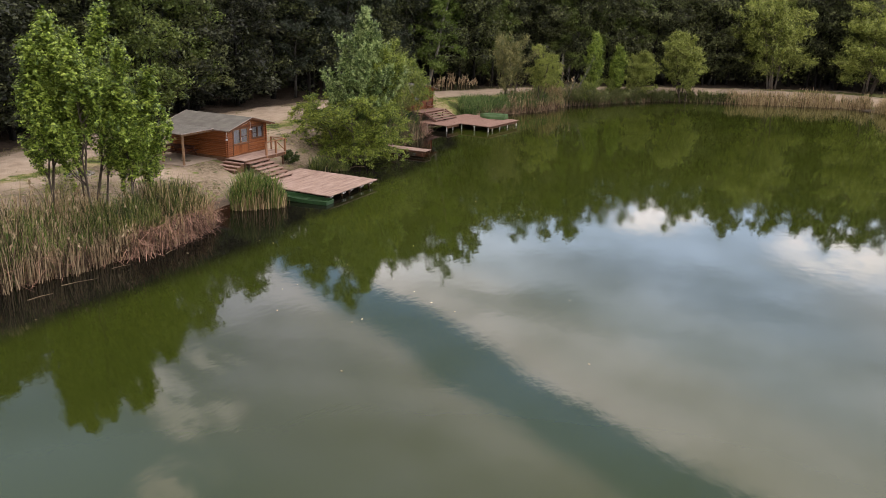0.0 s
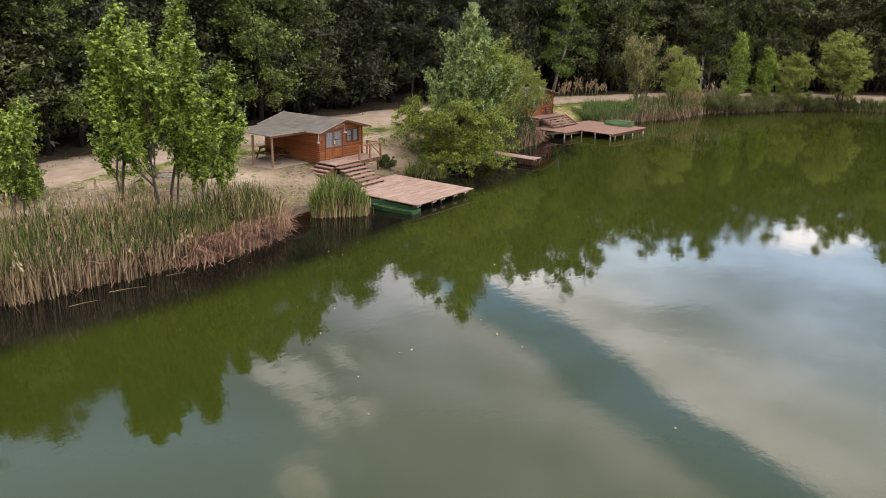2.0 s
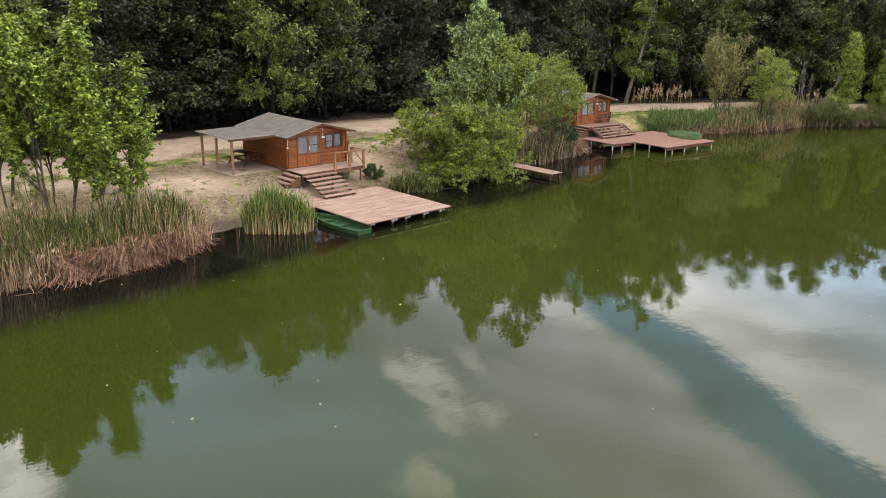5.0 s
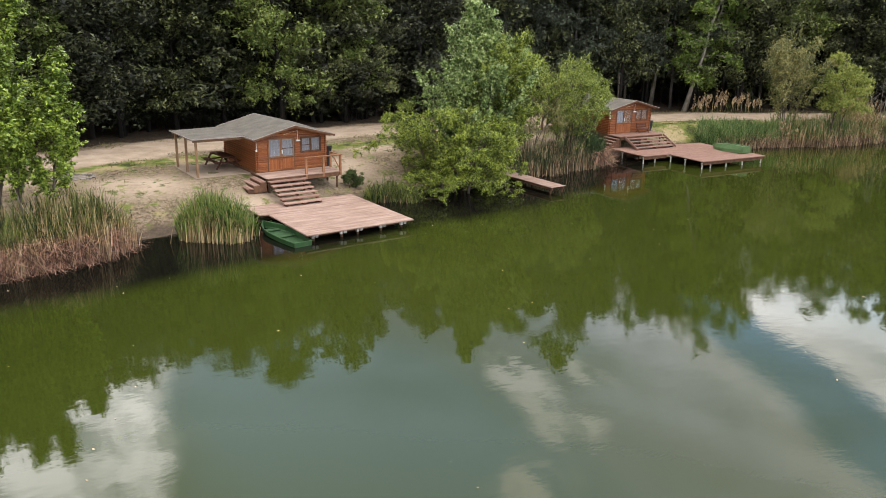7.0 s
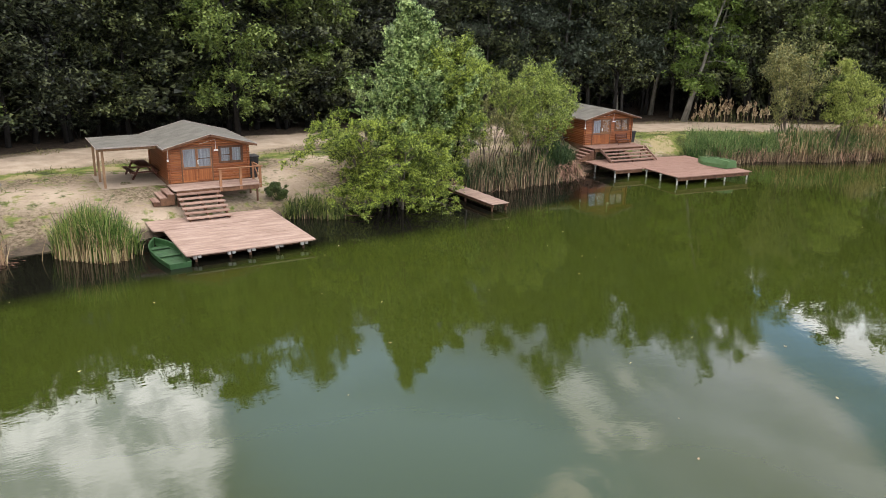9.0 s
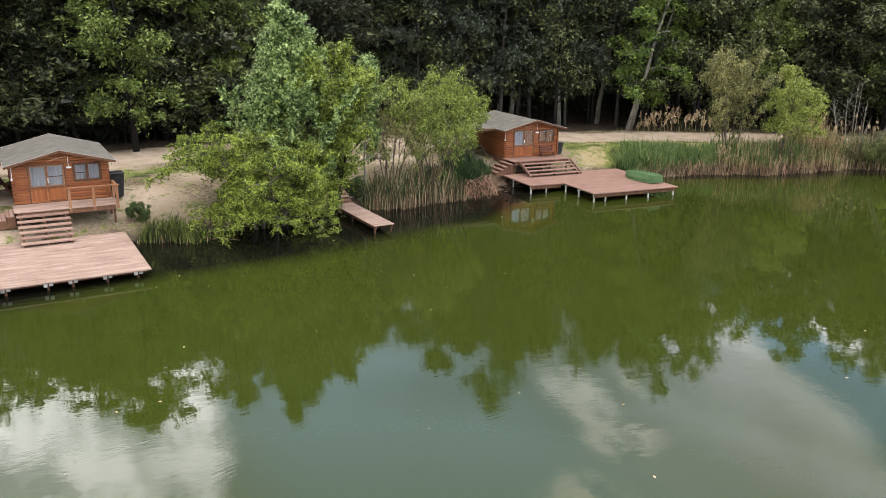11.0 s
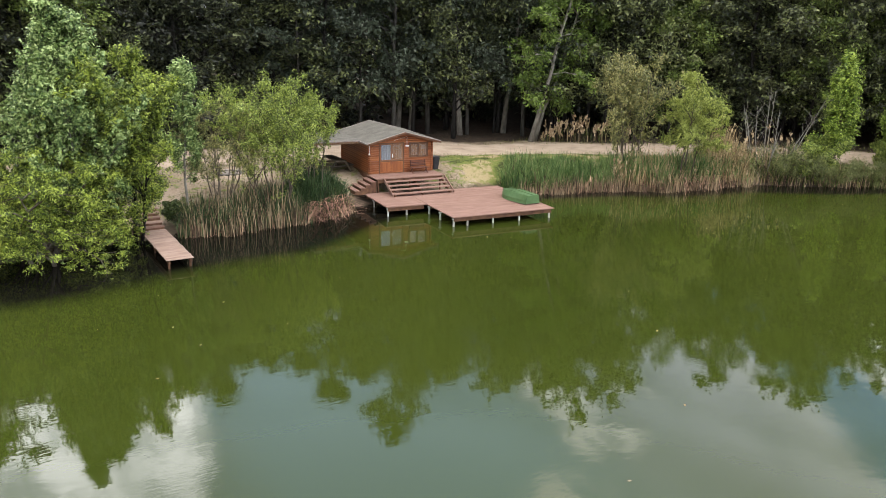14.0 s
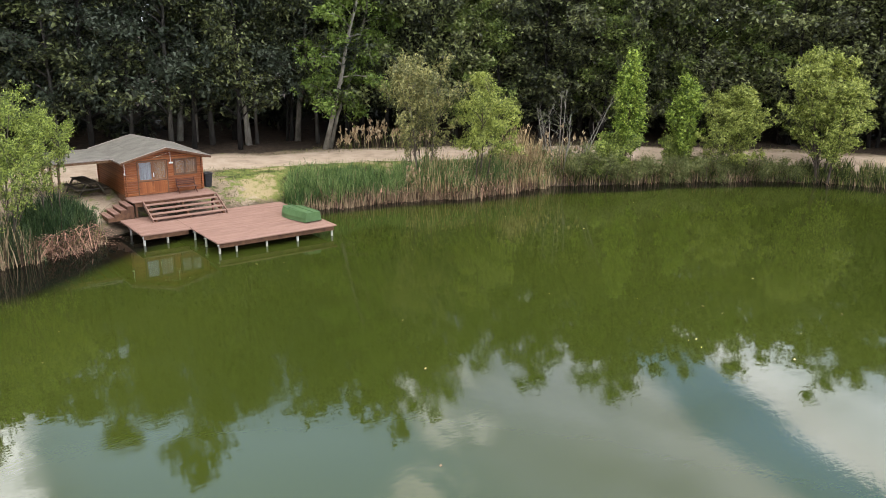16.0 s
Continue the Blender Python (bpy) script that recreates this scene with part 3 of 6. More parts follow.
def tree_meshes(seed, height, profile, base, clumps, per, clump_r, leaf, trunk_r, mat, bark, stems=1, spread=0.0, lean=0.0, up=0.5, slim=0.5,
                side=6, flat=0.75, elev=35.0, curve=0.0, bare=0.3, bias=1.0, spray=0.0, hang=0.0, reach=1.75):
    """Trunks, branches and leaves grown along the branches. profile: rows of (share of height, branch length); elev: the branches' first
    rise in degrees, curve: by how much it changes towards the tip; bare: the leafless share of a branch."""
    rng = np.random.default_rng(seed)
    bm = bmesh.new()
    hs, rs = zip(*profile)
    axes = []
    for k in range(stems):
        a = k * 2.4 + rng.random()
        off = np.array([math.cos(a), math.sin(a), 0]) * (spread * (0.15 + 0.2 * rng.random()) if stems > 1 else 0)
        h = height * (1.0 if k == 0 else 0.72 + 0.25 * rng.random())
        top = off * (3.2 if stems > 1 else 0) + np.array([lean * rng.normal(), lean * rng.normal(), h * 0.97])
        pts, rad = [], []
        for i in range(8):
            f = i / 7
            p = off * (1 - f) + top * f + np.array([rng.normal(), rng.normal(), 0]) * 0.02 * height * (f * (1 - f) * 2)
            pts.append(tuple(p))
            rad.append(trunk_r * (1 - 0.88 * f) * (1.25 if i == 0 else 1) * (1 if k == 0 else 0.75))
        pts[0] = (pts[0][0], pts[0][1], -0.25)
        add_tube(bm, pts, rad, side)
        axes.append(np.array(pts))

    def axis_at(ax, z):
        return np.array([np.interp(z, ax[:, 2], ax[:, 0]), np.interp(z, ax[:, 2], ax[:, 1]), z])
    centres, radii = [], []
    count = max(6, clumps // 9)
    for i in range(count):
        ax = axes[i % len(axes)]
        f = base + (0.97 - base) * ((i + rng.random()) / count) ** bias
        length = float(np.interp(f, hs, rs)) * (0.7 + 0.55 * rng.random())
        p = axis_at(ax, f * ax[-1, 2])
        a = i * 2.4 + rng.normal() * 0.5
        e0 = elev + rng.normal() * 9
        nodes = [p]
        for j in range(6):
            e = radians(min(86, e0 + curve * j / 5))
            az = a + rng.normal() * 0.12
            nodes.append(nodes[-1] + np.array([math.cos(e) * math.cos(az), math.cos(e) * math.sin(az), math.sin(e)]) * length / 6)
            share = (j + 1) / 6
            if share > bare:
                centres.append(nodes[-1] + rng.normal(size=3) * clump_r * 0.3)
                radii.append(clump_r * (0.7 + 0.5 * rng.random()) * (1.1 - 0.45 * share))
            if j in (2, 3, 4):
                for sgn in (-1, 1):
                    if rng.random() < 0.7:
                        b = az + sgn * (0.6 + 0.4 * rng.random())
                        twig = nodes[-1] + np.array([math.cos(e) * math.cos(b), math.cos(e) * math.sin(b), math.sin(e) * 0.9]) * length * (0.2 + 0.18 * rng.random())
                        add_tube(bm, [tuple(nodes[-1]), tuple(twig)], [trunk_r * 0.09, trunk_r * 0.03], 3)
                        centres.append(twig)
                        radii.append(clump_r * (0.55 + 0.5 * rng.random()))
        r0 = min(trunk_r * 0.4, 0.02 + length * 0.016)
        add_tube(bm, [tuple(n) for n in nodes[::2]], [r0, r0 * 0.7, r0 * 0.4, r0 * 0.12], 4)
    for ax in axes:
        for f in np.linspace(0.6, 1.0, min(14, max(3, clumps // (22 * stems)))):
            wide = float(np.interp(f, hs, rs)) * 0.28
            for j in range(2 if f < 0.9 else 1):
                centres.append(axis_at(ax, f * ax[-1, 2]) + rng.normal(size=3) * wide * (1 - f ** 6))
                radii.append(clump_r * (1.35 - f * 0.75))
    trunk = bpy.data.meshes.new("trunk")
    bm.to_mesh(trunk)
    bm.free()
    trunk.materials.append(bark)
    trunk.polygons.foreach_set("use_smooth", [True] * len(trunk.polygons))
    crown = blades_mesh("crown", leaves(rng, np.array(centres), np.array(radii), per, leaf, up, slim, flat, spray, hang, 4, reach), mat)
    return trunk, crown


def plant(name, meshes, label, category, x, y, rz=0.0, scale=1.0, group="", z=None, sz=None, tilt=(0, 0)):
    ob = thing(name, label, category, (x, y, ground_z(x, y) if z is None else z), rz, group)
    ob.matrix_basis = pose(x, y, ob.location.z, *tilt) @ pose(0, 0, 0, 0, 0, rz)
    for nm, me in zip(("trunk", "crown"), meshes):
        o = new(nm, me)
        o.parent = ob
        o.scale = (scale, scale, sz or scale)
    return ob


def build_trees():
    rng = np.random.default_rng(5)
    up = dict(elev=54, curve=26, slim=.6, up=.6, bare=.2, flat=1.3, spray=.8, hang=1.2, reach=2.8)
    pop = tree_meshes(11, 10.4, [(0, .8), (.25, 2.6), (.45, 2.7), (.62, 1.7), (.8, .95), (1, .3)], .22, 640, 105, .27, .064, .075, M_POPLAR, M_BARK, stems=5, spread=2.1, lean=.3, **up)
    plant("poplar_tree", pop, "bright green young poplar with several stems on the sandy bank", "tree", -12.5, 6.6, 20, 1.2, sz=1.06)
    pop1 = tree_meshes(14, 10.2, [(0, .8), (.25, 2.0), (.45, 1.9), (.62, 1.15), (.8, .6), (1, .25)], .25, 440, 105, .26, .064, .07, M_POPLAR, M_BARK, stems=2, spread=.9, lean=.3, **up)
    plant("poplar_tree", pop1, "slender tall poplar with an upright crown", "tree", -14.15, 7.2, 60, 1.15, sz=1.06)
    pop2 = tree_meshes(12, 7.6, [(0, .8), (.2, 1.9), (.42, 1.8), (.62, 1.1), (.82, .6), (1, .25)], .22, 420, 105, .26, .064, .065, M_POPLAR, M_BARK, stems=2, spread=.9, lean=.3, **up)
    plant("poplar_tree", pop2, "short bright green poplar beside the reed bed", "tree", -10.35, 5.05, 0, 1.25, sz=1.1)
    pop3 = tree_meshes(13, 5.2, [(0, 1), (.2, 2.0), (.45, 2.1), (.7, 1.4), (1, .4)], .1, 260, 84, .32, .075, .07, M_POPLAR, M_BARK, stems=2, spread=1.0, lean=.3, **up)
    plant("poplar_tree", pop3, "low bushy poplar at the edge of the track", "tree", -18.4, 9.0)
    wil = tree_meshes(26, 5.5, [(0, 3.2), (.2, 3.3), (.5, 3.0), (.8, 2.2), (1, 1.1)], .0, 820, 165, .42, .066, .12, M_WILLOW, M_BARK, stems=11, spread=3.2, lean=.8, up=.5, slim=.3, flat=.5, elev=44, curve=-80, bare=.3, bias=1.2, spray=.45, hang=-.3, reach=1.8)
    plant("willow_tree", wil, "wide yellow-green willow hanging over the water", "tree", 13.1, 6.3, 0, 1.07, sz=1.04)
    sil = tree_meshes(22, 12.0, [(0, 2), (.12, 3.8), (.3, 3.8), (.5, 3.0), (.7, 1.7), (.85, .8), (1, .25)], .12, 900, 105, .31, .07, .15, M_SILVER, M_PALEBARK, stems=3, spread=1.5, lean=.4, elev=42, curve=26, slim=.6, flat=1.1, spray=.75, hang=1.0, reach=2.5)
    plant("silver_poplar", sil, "tall silvery-green poplar rising behind the willow", "tree", 14.2, 7.3, 40, tilt=(7, -2))
    sil2 = tree_meshes(23, 9.0, [(0, 1.6), (.25, 2.5), (.55, 2.4), (.8, 1.6), (1, .6)], .05, 500, 115, .38, .066, .09, M_WILLOW, M_SHADEBARK, stems=3, spread=1.5, lean=.4, elev=58, curve=-14, slim=.36, spray=.75, hang=.5, reach=2.1)
    plant("grey_willow", sil2, "green willow standing beside the silver poplar", "tree", 16.6, 7.2, 10, 1.05, tilt=(10, -3))
    sil3 = tree_meshes(24, 8.4, [(0, .6), (.3, 1.4), (.6, 1.2), (.85, .8), (1, .4)], .25, 130, 100, .38, .075, .08, M_SILVER, M_PALEBARK, stems=1, lean=.2, elev=52, curve=20, spray=.6, hang=1.0)
    plant("silver_poplar", sil3, "slim young silver poplar", "tree", 19.9, 9.0, 10)
    wb = dict(elev=70, curve=-32, slim=.32, up=.3, spray=.75, hang=.25)
    b1 = tree_meshes(31, 4.6, [(0, 1.6), (.3, 2.3), (.6, 2.2), (.85, 1.8), (1, 1)], .2, 400, 80, .34, .052, .05, M_WILLOW_PALE, M_BARK, stems=6, spread=1.6, lean=.5, bare=.3, **wb)
    plant("willow_bush", b1, "light green willow bush with bare lower stems", "bush", 24.5, 8.5, 0, 1.3, "willow bushes between the cabins", sz=1.36)
    b3 = tree_meshes(33, 5.0, [(0, 1.0), (.3, 1.6), (.6, 1.9), (.85, 1.6), (1, .9)], .55, 150, 84, .34, .052, .06, M_WILLOW_PALE, M_BARK, stems=3, spread=.9, lean=.4, bare=.4, **wb)
    plant("willow_bush", b3, "young willow with bare leaning stems by the lean-to", "bush", 27.3, 9.3, 140, .95, "willow bushes between the cabins", sz=1.14)
    b2 = tree_meshes(32, 5.0, [(0, 1.4), (.3, 2.0), (.6, 2.0), (.85, 1.6), (1, 1)], .2, 200, 60, .38, .055, .05, M_GREYLEAF, M_BARK, stems=8, spread=1.6, lean=.5, bare=.5, **wb)
    plant("willow_bush", b2, "thin greyish willow bush with many bare stems", "bush", 21.9, 9.6, 70, 1.1, "willow bushes between the cabins", sz=1.15)
    g1 = tree_meshes(41, 7.0, [(0, 1.6), (.3, 2.8), (.6, 2.7), (.85, 1.9), (1, 1)], .16, 420, 36, .5, .085, .07, M_GREYLEAF, M_BARK, stems=7, spread=1.8, lean=.5, elev=58, curve=-10, bare=.4, spray=.7, hang=.5)
    plant("grey_willow", g1, "grey-green airy willow behind the reeds", "tree", 49.7, 7.4, 0, .9, sz=1.13)
    w2 = tree_meshes(42, 7.0, [(0, 1.4), (.3, 2.3), (.6, 2.3), (.85, 1.7), (1, 1)], .4, 300, 90, .42, .075, .09, M_WILLOW_FAR, M_BARK, stems=3, spread=1.4, lean=.8, up=.2, slim=.3, elev=52, curve=-62, spray=.7, hang=-.3)
    plant("willow_tree", w2, "small drooping willow at the reed bed", "tree", 52.6, 4.9, 0, .92, sz=1.1, tilt=(13, -6))
    p4 = tree_meshes(43, 8.6, [(0, 1), (.15, 2.0), (.4, 2.1), (.7, 1.4), (1, .3)], .1, 380, 80, .34, .075, .09, M_POPLAR, M_BARK, stems=2, spread=.7, lean=.2, **up)
    plant("poplar_tree", p4, "upright bright green poplar by the far track", "tree", 64.6, 1.4)
    plant("poplar_tree", p4, "slim young poplar by the far track", "tree", 68.4, -.9, 90, .82)
    w3 = tree_meshes(44, 9.0, [(0, 2.2), (.25, 3.5), (.5, 3.1), (.75, 1.8), (.9, .9), (1, .3)], .08, 560, 95, .46, .078, .11, M_WILLOW_FAR, M_BARK, stems=4, spread=1.8, lean=.5, up=.5, slim=.45, elev=56, curve=-22, spray=.6, hang=.2)
    plant("willow_tree", w3, "rounded green willow on the far bank", "tree", 70.6, -3.4, 0, .76, tilt=(8, -3))
    plant("willow_tree", w3, "large rounded light green willow on the far bank", "tree", 75.4, -8.8, 80, 1.08)
    w4 = tree_meshes(45, 14.5, [(0, 3), (.2, 6), (.5, 7), (.75, 5.5), (1, 2)], .1, 540, 80, 1.0, .15, .2, M_WILLOW_FAR, M_BARK, stems=4, spread=3, lean=1, up=.5, slim=.4, elev=44, curve=-40, spray=.6, hang=-.1)
    plant("willow_tree", w4, "very large light green willow beyond the track", "tree", 88.6, -19.6, 0, .84, sz=1.04)
    plant("willow_tree", w4, "large willow at the lake's bend", "tree", 93, -32.5, 130, .95)
    build_wood(rng)


def build_wood(rng):
    """Tall trees in rows behind the woodland edge, with thickets at their feet."""
    near, far = [], []
    tones = (M_FOREST_DARK, M_FOREST_DARK, M_FOREST, M_FOREST, M_FOREST_GREY, M_FOREST, M_FOREST_OLIVE, M_FOREST_OLIVE, M_FOREST)
    for i in range(9):
        r = np.random.default_rng(60 + i)
        w = 4.2 + r.random() * 1.3
        # low crowns in the west and east, high crowns behind the second cabin
        low = .07 + .04 * r.random() if 3 <= i < 6 else .03 + .02 * r.random()
        prof = [(0, w * .6), (.12, w * .9), (.35, w), (.6, w * .85), (.8, w * .62), (.92, w * .4), (1, .6)]
        near.append(tree_meshes(70 + i, 22.0, prof, low, 310, 27, .95, .17, .2, tones[i], M_FORESTBARK if i == 4 else M_SHADEBARK, stems=1 + (i % 3 == 0),
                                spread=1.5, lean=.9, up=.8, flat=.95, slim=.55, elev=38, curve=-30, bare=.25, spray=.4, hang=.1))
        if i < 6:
            far.append(tree_meshes(90 + i, 23.0, prof, .02, 160, 17, 1.2, .28, .2, M_FOREST_DARK, M_SHADEBARK, lean=.8, up=.8, flat=.9, slim=.6, side=4, elev=30, curve=-30))
    line = [np.array(p, float) for p in WOOD[1:-1]]
    seg = np.array([np.linalg.norm(b - a) for a, b in zip(line, line[1:])])
    cum = np.concatenate([[0], np.cumsum(seg)])

    def on_edge(s, back):
        i = min(int(np.searchsorted(cum, s, "right")) - 1, len(seg) - 1)
        a, b = line[i], line[i + 1]
        d = (b - a) / seg[i]
        return a + d * (s - cum[i]) + np.array([-d[1], d[0]]) * back
    labels = {M_FOREST_DARK: "tall near-black green woodland tree", M_FOREST: "tall dark green woodland tree", M_FOREST_OLIVE: "tall olive-green woodland tree", M_FOREST_LIGHT: "tall woodland tree with fresh yellow-green leaves", M_FOREST_GREY: "tall grey-green woodland tree"}
    # how high the trees of the edge reach, by metres along it
    tops = [(20, 18), (30, 20.5), (40, 18.5), (50, 20), (55, 18), (59, 19.4), (63, 17.3), (66.5, 19.4), (70, 21.6), (72.8, 17.5), (76.8, 22.0), (79.5, 20.5), (82.6, 18.2), (86.8, 21.0), (91.3, 19.2),
            (95.8, 22.0), (98.6, 20.3), (101.2, 26.6), (104.2, 22.3), (107.6, 21.5), (110.3, 24.9), (112.2, 22.4), (114.6, 22.6), (117.6, 27.0), (121.4, 23.8), (124.0, 24.3), (126.2, 17.2), (128.7, 19.4),
            (130.9, 21.8), (132.7, 17.8), (135.9, 23.3), (139.5, 21.2), (142.4, 19.3), (146.8, 19.0), (149.6, 20.3), (153.2, 17.0), (158.5, 20.8), (162.2, 18.5), (168.6, 21.8), (174.4, 22.2), (177.6, 20.5), (185, 23.2), (191, 23.4)]
    ts, th = np.array(tops).T

    def low_top(q, reach):
        return min(float(np.interp(q + d, ts, th)) for d in np.linspace(-reach, reach, 9))
    edge = []
    for (sa, ha), (sb, hb) in zip(tops, tops[1:]):
        edge.append((sa, ha))
        gaps = int((sb - sa) / 3.0)
        edge += [(sa + (sb - sa) * (j + 1) / (gaps + 1), min(ha, hb) - .8 * rng.random()) for j in range(gaps)]
    for q, h in edge:
        x, y = on_edge(q, 2.0 + rng.normal() * .8)
        k = int(rng.integers(3)) + (0 if x < 27 else 3 if x < 60 else 6)
        plant("forest_tree", near[k], labels[tones[k]], "tree", x, y, rng.random() * 360, .74 + .3 * rng.random(), "trees of the wood", sz=(h - .9 + min(1.3, max(0, q - 132) * .1)) / 21.8)
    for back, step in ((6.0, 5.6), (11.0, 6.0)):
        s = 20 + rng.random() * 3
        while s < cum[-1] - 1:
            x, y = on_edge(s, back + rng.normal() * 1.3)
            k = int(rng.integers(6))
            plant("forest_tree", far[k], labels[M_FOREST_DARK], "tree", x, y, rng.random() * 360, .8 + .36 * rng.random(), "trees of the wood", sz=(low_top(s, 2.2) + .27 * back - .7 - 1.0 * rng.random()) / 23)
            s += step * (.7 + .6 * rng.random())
    leaning = tree_meshes(57, 20.0, [(0, 1.8), (.3, 3.0), (.5, 3.4), (.7, 2.6), (.9, 1.4), (1, .4)], .16, 380, 64, .75, .12, .2, M_FOREST_LIGHT, M_PALEBARK, stems=2, spread=1.6,
                          lean=.4, up=.8, flat=.95, slim=.55, elev=30, curve=-50, bare=.25, spray=.45, hang=-.4)
    plant("forest_tree", leaning, "leaning pale-barked double trunk with fresh yellow-green leaves", "tree", 50.4, 19.3, 200, 1.0, "trees of the wood", tilt=(3, 13))
    lit = tree_meshes(58, 20.0, [(0, 2), (.2, 3.4), (.45, 4.0), (.7, 3.0), (.9, 1.5), (1, .4)], .1, 330, 60, .9, .13, .2, M_FOREST_FRESH, M_SHADEBARK, lean=.6, up=.8, flat=.95, slim=.55,
                      elev=34, curve=-40, bare=.25, spray=.4)
    for x, y, k in ((9.6, 24.6, .95), (62.0, 15.0, .85), (-8.5, 25.6, .85), (16.6, 27.6, .9), (71.4, 8.4, .9), (76.4, 4.2, .85), (80.4, .6, .8)):
        plant("forest_tree", lit, "woodland tree with fresh olive-green leaves at the track", "tree", x, y, x * 31, k, "trees of the wood")
    pale = tree_meshes(59, 22.0, [(0, 2), (.3, 3.0), (.5, 3.6), (.75, 2.6), (.92, 1.2), (1, .3)], .3, 300, 50, .9, .14, .26, M_FOREST, M_PALEBARK, lean=.8, up=.8, flat=.95, slim=.55, elev=34, curve=-44, bare=.25, spray=.4, hang=-.1)
    for x, y in ((43.5, 29.6), (44.3, 28.6), (46.7, 24.3), (51.0, 24.0)):
        plant("forest_tree", pale, "tall pale-trunked woodland tree with a high crown", "tree", x, y, x * 40, .9, "trees of the wood", sz=.92)
    shrub = [tree_meshes(110 + i, 3.0, [(0, 1.8), (.3, 2.2), (.65, 1.7), (1, .8)], .03, 58, 18, .6, .17, .05, M_THICKET_SHADE, M_SHADEBARK, stems=4, spread=1.5, lean=.4, up=.8, flat=.55) for i in range(2)]
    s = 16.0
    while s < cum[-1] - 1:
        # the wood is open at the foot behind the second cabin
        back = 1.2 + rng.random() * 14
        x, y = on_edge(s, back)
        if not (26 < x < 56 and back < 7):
            plant("forest_shrub", shrub[int(rng.integers(2))], "leafy undergrowth at the edge of the wood, shade in its colour", "bush", x, y, rng.random() * 360, .6 + .7 * rng.random(), "undergrowth of the wood")
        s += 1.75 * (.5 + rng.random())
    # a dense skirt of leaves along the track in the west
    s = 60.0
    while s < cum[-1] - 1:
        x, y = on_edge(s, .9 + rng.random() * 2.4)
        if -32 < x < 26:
            plant("forest_shrub", shrub[int(rng.integers(2))], "leafy shrub beside the track, shade in its colour", "bush", x, y, rng.random() * 360, .5 + .75 * rng.random(), "undergrowth of the wood")
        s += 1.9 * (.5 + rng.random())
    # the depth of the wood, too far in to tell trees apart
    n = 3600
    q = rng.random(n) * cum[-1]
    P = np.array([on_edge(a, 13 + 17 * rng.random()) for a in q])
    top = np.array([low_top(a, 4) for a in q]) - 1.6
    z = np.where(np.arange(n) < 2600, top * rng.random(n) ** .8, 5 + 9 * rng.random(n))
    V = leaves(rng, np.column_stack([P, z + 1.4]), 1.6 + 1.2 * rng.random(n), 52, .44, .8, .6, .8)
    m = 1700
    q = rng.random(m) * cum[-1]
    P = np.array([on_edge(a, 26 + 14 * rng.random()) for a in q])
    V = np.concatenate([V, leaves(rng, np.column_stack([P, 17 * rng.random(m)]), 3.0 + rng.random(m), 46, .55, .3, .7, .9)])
    tagged(new("woodland", blades_mesh("woodland", V, M_DEEP_SHADE)), "dense foliage deep in the wood, its shade mixed into the colour", "woodland", kind="stuff")


build_trees()


# ---- timber work ----
def log_mesh(name, h, t, mat):
    """A unit length of rounded wall board, from x = 0 to 1."""
    bm = bmesh.new()
    prof = [(-t * .5, .1 * h), (-t * .5 - .012, .3 * h), (-t * .5 - .012, .75 * h), (-t * .5, .97 * h), (t * .5, .97 * h), (t * .5, .1 * h)]
    a = [bm.verts.new((0, y, z)) for y, z in prof]
    b = [bm.verts.new((1, y, z)) for y, z in prof]
    n = len(prof)
    for i in range(n):
        bm.faces.new((a[i], b[i], b[(i + 1) % n], a[(i + 1) % n]))
    bm.faces.new(a)
    bm.faces.new(list(reversed(b)))
    bmesh.ops.recalc_face_normals(bm, faces=bm.faces)
    me = bpy.data.meshes.new(name)
    bm.to_mesh(me)
    bm.free()
    me.materials.append(mat)
    return me


def plank_mesh(name, w, t, mat):
    """A unit length of plank along x, its top at z = 0, with eased edges."""
    bm = bmesh.new()
    c = .006
    prof = [(0, -t), (0, -c), (c, 0), (w - c, 0), (w, -c), (w, -t)]
    a = [bm.verts.new((0, y, z)) for y, z in prof]
    b = [bm.verts.new((1, y, z)) for y, z in prof]
    for i in range(6):
        bm.faces.new((a[i], b[i], b[(i + 1) % 6], a[(i + 1) % 6]))
    bm.faces.new(a)
    bm.faces.new(list(reversed(b)))
    bmesh.ops.recalc_face_normals(bm, faces=bm.faces)
    me = bpy.data.meshes.new(name)
    bm.to_mesh(me)
    bm.free()
    me.materials.append(mat)
    return me


LOG = log_mesh("log", .133, .05, M_LOG)
PLANK = plank_mesh("board", .138, .03, M_DECK)
PLANK2 = plank_mesh("board", .138, .03, M_DECK2)
TREAD = plank_mesh("tread", .25, .055, M_TREAD)
TREAD2 = plank_mesh("tread", .25, .045, M_DECK2)
DOORBOARD = plank_mesh("door_board", .118, .02, M_LOG)
BOARD_RNG = random.Random(9)


def lay_boards(parent, me, x0, x1, y0, y1, z, pitch=.145, joint=3.0):
    """Boards along x, side by side from y0 to y1, butted at staggered joints."""
    y, k = y0, 0
    while y + pitch * .9 <= y1 + .01:
        cuts = [x0 + BOARD_RNG.uniform(-.012, .012)]
        if x1 - x0 > joint * 1.3:
            cuts.append(x0 + (x1 - x0) * (.34 if k % 2 else .66))
        cuts.append(x1 + BOARD_RNG.uniform(-.012, .012))
        for a, b in zip(cuts, cuts[1:]):
            shared("board", me, parent, Matrix.Translation((a + .002, y, z + BOARD_RNG.uniform(-.004, .004))) @ pose(0, 0, 0, 0, 0, BOARD_RNG.uniform(-.05, .05)) @ Matrix.Diagonal((b - a - .004, 1, 1, 1)))
        y += pitch
        k += 1


